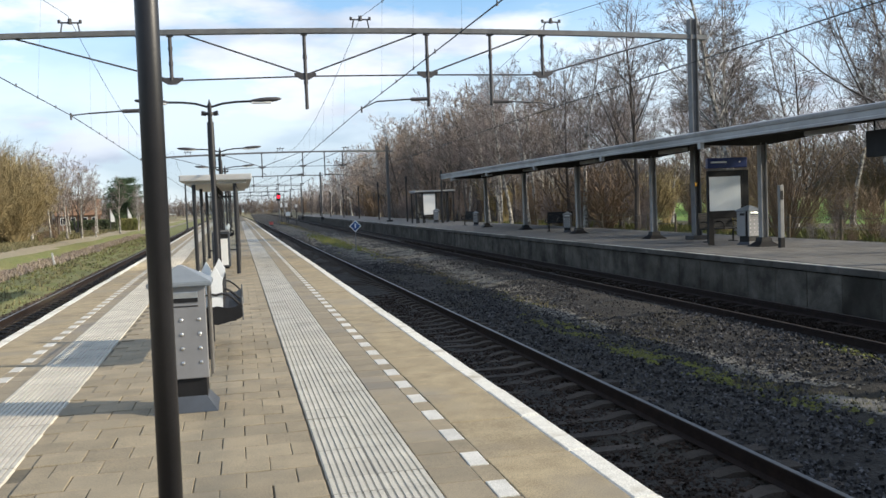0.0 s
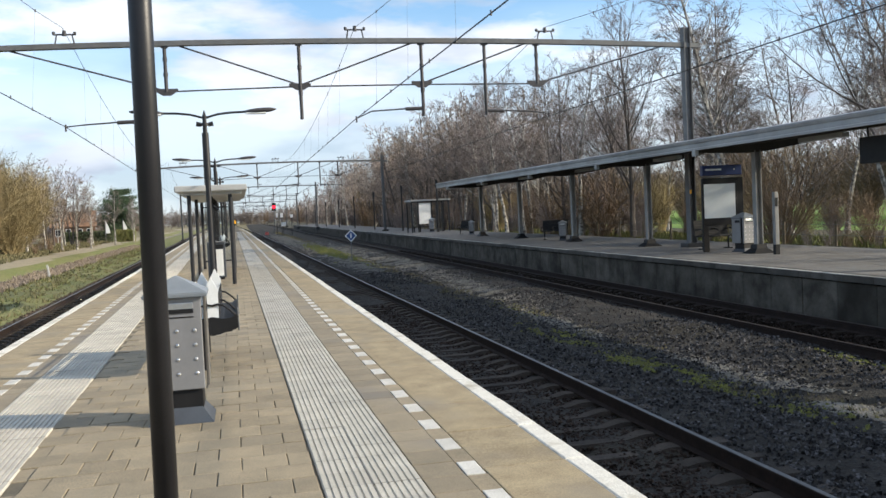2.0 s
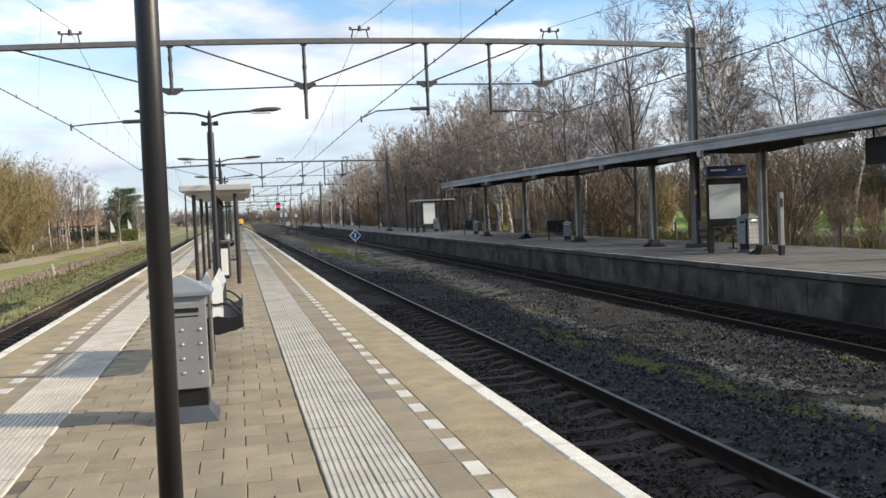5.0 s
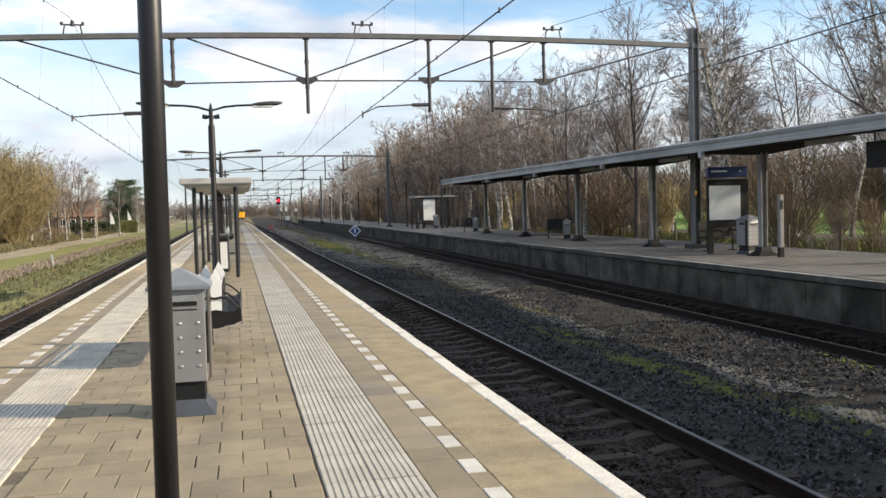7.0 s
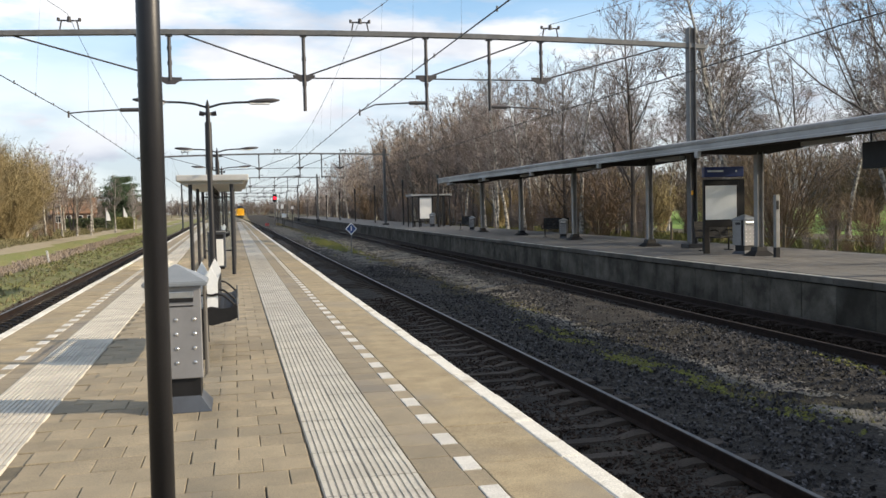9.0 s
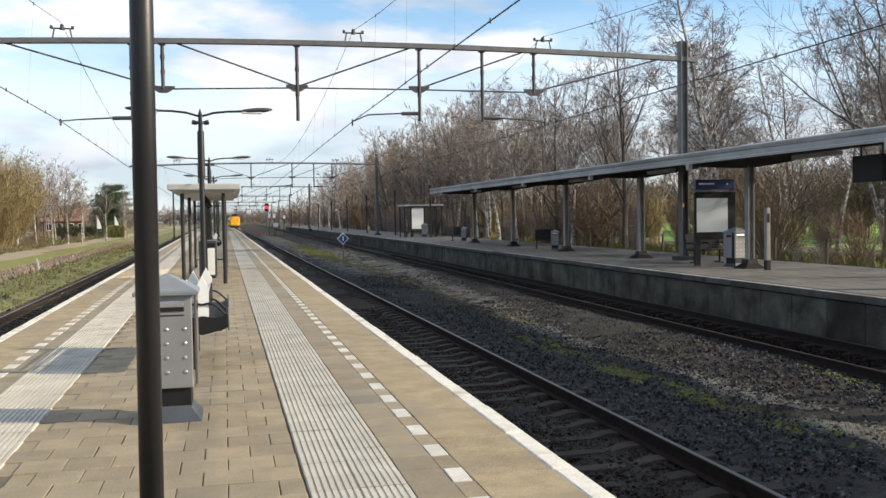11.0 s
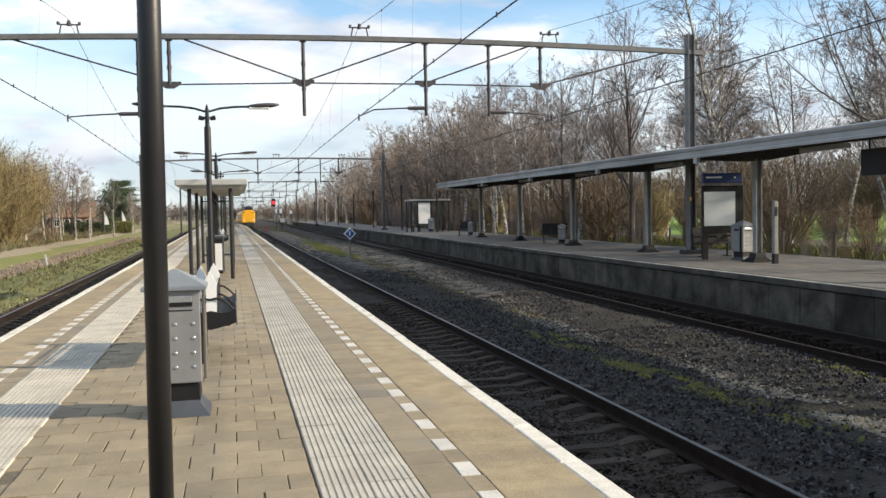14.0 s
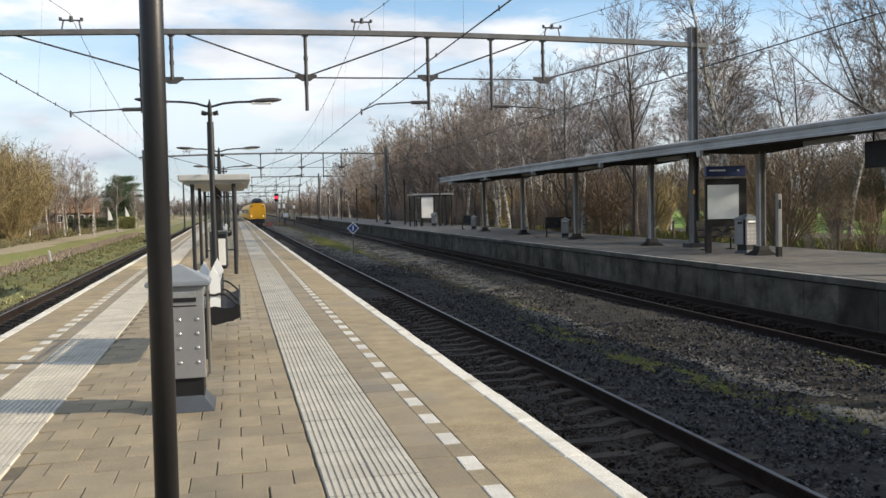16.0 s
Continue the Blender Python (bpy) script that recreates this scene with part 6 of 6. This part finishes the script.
    for k in range(n):
        y = first + k * ROW
        y += 0.285
        if k % 2:
            fill += [pose(1.405 + near_bend(y), y, -0.002), pose(left_x(y) + 0.68, y, -0.002)]
    lay("filler_tile", tile_mesh("filler_tile", 0.135, 0.312, PAVER), fill, ISLAND, 120, PAVER_FAR, "grey filler tiles between the white blocks")

    # far platform: wall panels, edge stones and large paving slabs
    panels, stones, flags = [], [], []
    y = -12.0
    while y < 245:
        tilt = -math.degrees(math.atan2(far_x(y + 1) - far_x(y - 1), 2))
        panels.append(pose(far_x(y) + 0.07 + r.gauss(0, 0.006), y, -0.62, 0, 0, tilt))
        stones.append(pose(far_x(y) + 0.14, y, 0.0, 0, 0, tilt))
        y += 1.2
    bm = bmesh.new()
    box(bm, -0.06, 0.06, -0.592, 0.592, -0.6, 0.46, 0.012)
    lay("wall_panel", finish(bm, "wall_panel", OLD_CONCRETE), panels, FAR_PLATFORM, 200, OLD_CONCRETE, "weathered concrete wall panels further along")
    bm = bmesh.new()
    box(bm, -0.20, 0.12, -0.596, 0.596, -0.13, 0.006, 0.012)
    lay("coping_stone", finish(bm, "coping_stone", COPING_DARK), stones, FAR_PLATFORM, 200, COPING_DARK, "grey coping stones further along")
    # pale strip laid on as the sunlit top edge of the coping
    bm = bmesh.new()
    box(bm, -0.197, -0.075, -0.594, 0.594, -0.02, 0.016, 0.006)
    lay("lit_edge_line", finish(bm, "lit_edge_line", COPING_LIT), stones, FAR_PLATFORM, 200, COPING_LIT, "pale strip of the lit platform edge further along")
    flag = tile_mesh("flagstone", 0.594, 0.594, FAR_PAVE, 0.03, 0.006)
    y = 8.0
    while y < 110:
        for j in range(9):
            flags.append(pose(far_x(y) + 0.58 + 0.6 * j, y, 0.008 + r.gauss(0, 0.002)))
        y += 0.6
    lay("flagstone", flag, flags, FAR_PLATFORM, 300, FAR_PAVE, "grey flagstones further along the far platform")


# The nearest spots set sun patches on the bed as pale grit.
SUN_SOIL_SPOTS = ((6.95, 20.2, 0.14, 1.3, 6000), (6.85, 17.4, 0.12, 1.0, 1200), (7.05, 12.4, 0.14, 0.8, 1800), (7.15, 10.0, 0.17, 0.9, 4200), (7.5, 27.0, 0.25, 2.2, 2600), (7.8, 34.0, 0.3, 3.0, 2600), (8.2, 45.0, 0.4, 5.0, 2600), (6.2, 52.0, 0.5, 7.0, 2600), (7.6, 75.0, 0.7, 12.0, 3000), (6.0, 110.0, 0.7, 22.0, 3000))


def build_stones():
    """Loose crushed stone on the beds."""
    r = random.Random(8)

    def heap(name, mat, spots, label):
        verts, faces = [], []
        base = [(-1, -1, -0.7), (1, -0.8, -0.6), (0.9, 1, -0.7), (-0.8, 0.9, -0.6), (-0.6, -0.5, 0.6), (0.6, -0.7, 0.7), (0.7, 0.5, 0.5), (-0.5, 0.7, 0.8)]
        quads = ((0, 1, 5, 4), (1, 2, 6, 5), (2, 3, 7, 6), (3, 0, 4, 7), (4, 5, 6, 7))
        for x, y, z, s in spots:
            e = Euler((r.uniform(0, 6.3), r.uniform(0, 6.3), r.uniform(0, 6.3))).to_matrix()
            k = len(verts)
            sx, sy, sz = s * r.uniform(0.7, 1.3), s * r.uniform(0.6, 1.1), s * r.uniform(0.5, 0.9)
            for a, b, c in base:
                v = e @ Vector((a * sx, b * sy, c * sz))
                verts.append((x + v.x, y + v.y, z + v.z))
            faces += [tuple(i + k for i in q) for q in quads]
        me = bpy.data.meshes.new(name)
        me.from_pydata(verts, [], faces)
        me.materials.append(mat)
        tagged(new(name, me), label, "ballast", "", "stuff")

    def mid(count, x0, x1, y0, y1, power, z):
        out = []
        for i in range(count):
            y = y0 + (y1 - y0) * r.random() ** power
            x = r.uniform(x0, x1) + (far_x(y) - 11.8) * (0.5 if x0 > 5 else 0)
            bare = noise.noise((x * 0.35, y * 0.12, 2.0))
            if x > 5.2 and bare > 0.12 and r.random() < 0.85:
                continue
            out.append((x, y, (bed_z(x, y) + 0.012) if x > 4.7 else z + 0.05 * noise.noise((x * 0.9, y * 0.5, 0)), r.uniform(0.012, 0.027)))
        return out
    heap("crushed_stone", STONE, mid(30000, 4.6, 9.7, 5.5, 40, 1.6, -0.968), "grey crushed stone between the tracks")
    heap("track_stone", BROWN_STONE, mid(15000, 2.35, 4.55, 4.5, 26, 1.5, -0.978), "brown-grey crushed stone between the sleepers")
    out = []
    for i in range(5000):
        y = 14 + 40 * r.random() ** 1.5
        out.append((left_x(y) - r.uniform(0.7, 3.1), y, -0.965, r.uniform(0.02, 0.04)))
    heap("outer_track_stone", SUNLIT_RUST_STONE, out, "rusty brown crushed stone of the outer track in a sunlit tone")
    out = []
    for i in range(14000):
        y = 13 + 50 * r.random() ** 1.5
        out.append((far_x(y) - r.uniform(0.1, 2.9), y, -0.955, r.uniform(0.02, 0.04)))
    heap("far_track_stone", SHADE_STONE, out, "dark brown crushed stone of the far track")


def build_patches():
    """Moss cushions, and sandy streaks that also hold sun patches, between the tracks."""
    r = random.Random(14)

    verts, faces = [], []
    for x, y, rx, ry, n in ((6.2, 13.2, 0.17, 0.65, 800), (6.35, 11.6, 0.16, 0.5, 300), (6.1, 17.1, 0.15, 0.7, 650), (6.6, 72.0, 0.4, 8.0, 2600), (7.0, 22.5, 0.15, 0.8, 120), (6.6, 9.6, 0.2, 0.5, 150), (9.0, 12.2, 0.12, 0.5, 120)):
        for i in range(n):
            px, py = x + r.gauss(0, rx), y + r.gauss(0, ry)
            if noise.noise((px * 2.2, py * 1.6, 4.0)) < -0.12:
                continue
            s, k = r.uniform(0.018, 0.05) * (1 + max(0, y - 20) / 30), len(verts)
            z = bed_z(px, py) + 0.006
            a0 = r.uniform(0, 6.28)
            for j in range(5):
                a = a0 + 2 * math.pi * j / 5
                verts.append((px + math.cos(a) * s, py + math.sin(a) * s, z))
            verts.append((px, py, z + s * r.uniform(0.5, 0.9)))
            faces += [(k + j, k + (j + 1) % 5, k + 5) for j in range(5)]
    me = bpy.data.meshes.new("moss")
    me.from_pydata(verts, [], faces)
    me.materials.append(MOSS)
    tagged(new("moss", me), "yellow-green moss cushions on the old track bed", "moss", "", "stuff")
    verts, faces = [], []
    for x, y, rx, ry, n in SUN_SOIL_SPOTS:
        for i in range(n):
            px, py = x + r.gauss(0, rx), y + r.gauss(0, ry)
            if noise.noise((px * 1.7, py * 0.9, 9.0)) < -0.2:
                continue
            s, k, a0, z = r.uniform(0.012, 0.034) * (1 + max(0, y - 20) / 25), len(verts), r.uniform(0, 6.28), bed_z(px, py)
            for j in range(4):
                a = a0 + math.pi * j / 2
                verts.append((px + math.cos(a) * s * r.uniform(0.7, 1.3), py + math.sin(a) * s, z + 0.004))
            verts.append((px, py, z + 0.006 + s * r.uniform(0.2, 0.5)))
            faces += [(k + j, k + (j + 1) % 4, k + 4) for j in range(4)]
    me = bpy.data.meshes.new("sunlit_sandy_grit")
    me.from_pydata(verts, [], faces)
    me.materials.append(SUN_SOIL)
    tagged(new("sunlit_sandy_grit", me), "pale sandy grit on the old track bed, some streaks standing for sun patches", "ground patch", "", "stuff")



build_patches()
build_stones()
build_paving()


def motions():
    rows = []
    for i in range(33):
        t = i * 0.5
        left = 16.0 - t
        y = 156.5 + 17.5 * left + 1.3 * left * left
        ahead = near_bend(y + 5) - near_bend(y - 5)
        rows.append((t, pose(3.75 + near_bend(y), y, 0, 0, 0, -math.degrees(math.atan2(ahead, 10)))))
    walk(TRAIN, rows)


motions()
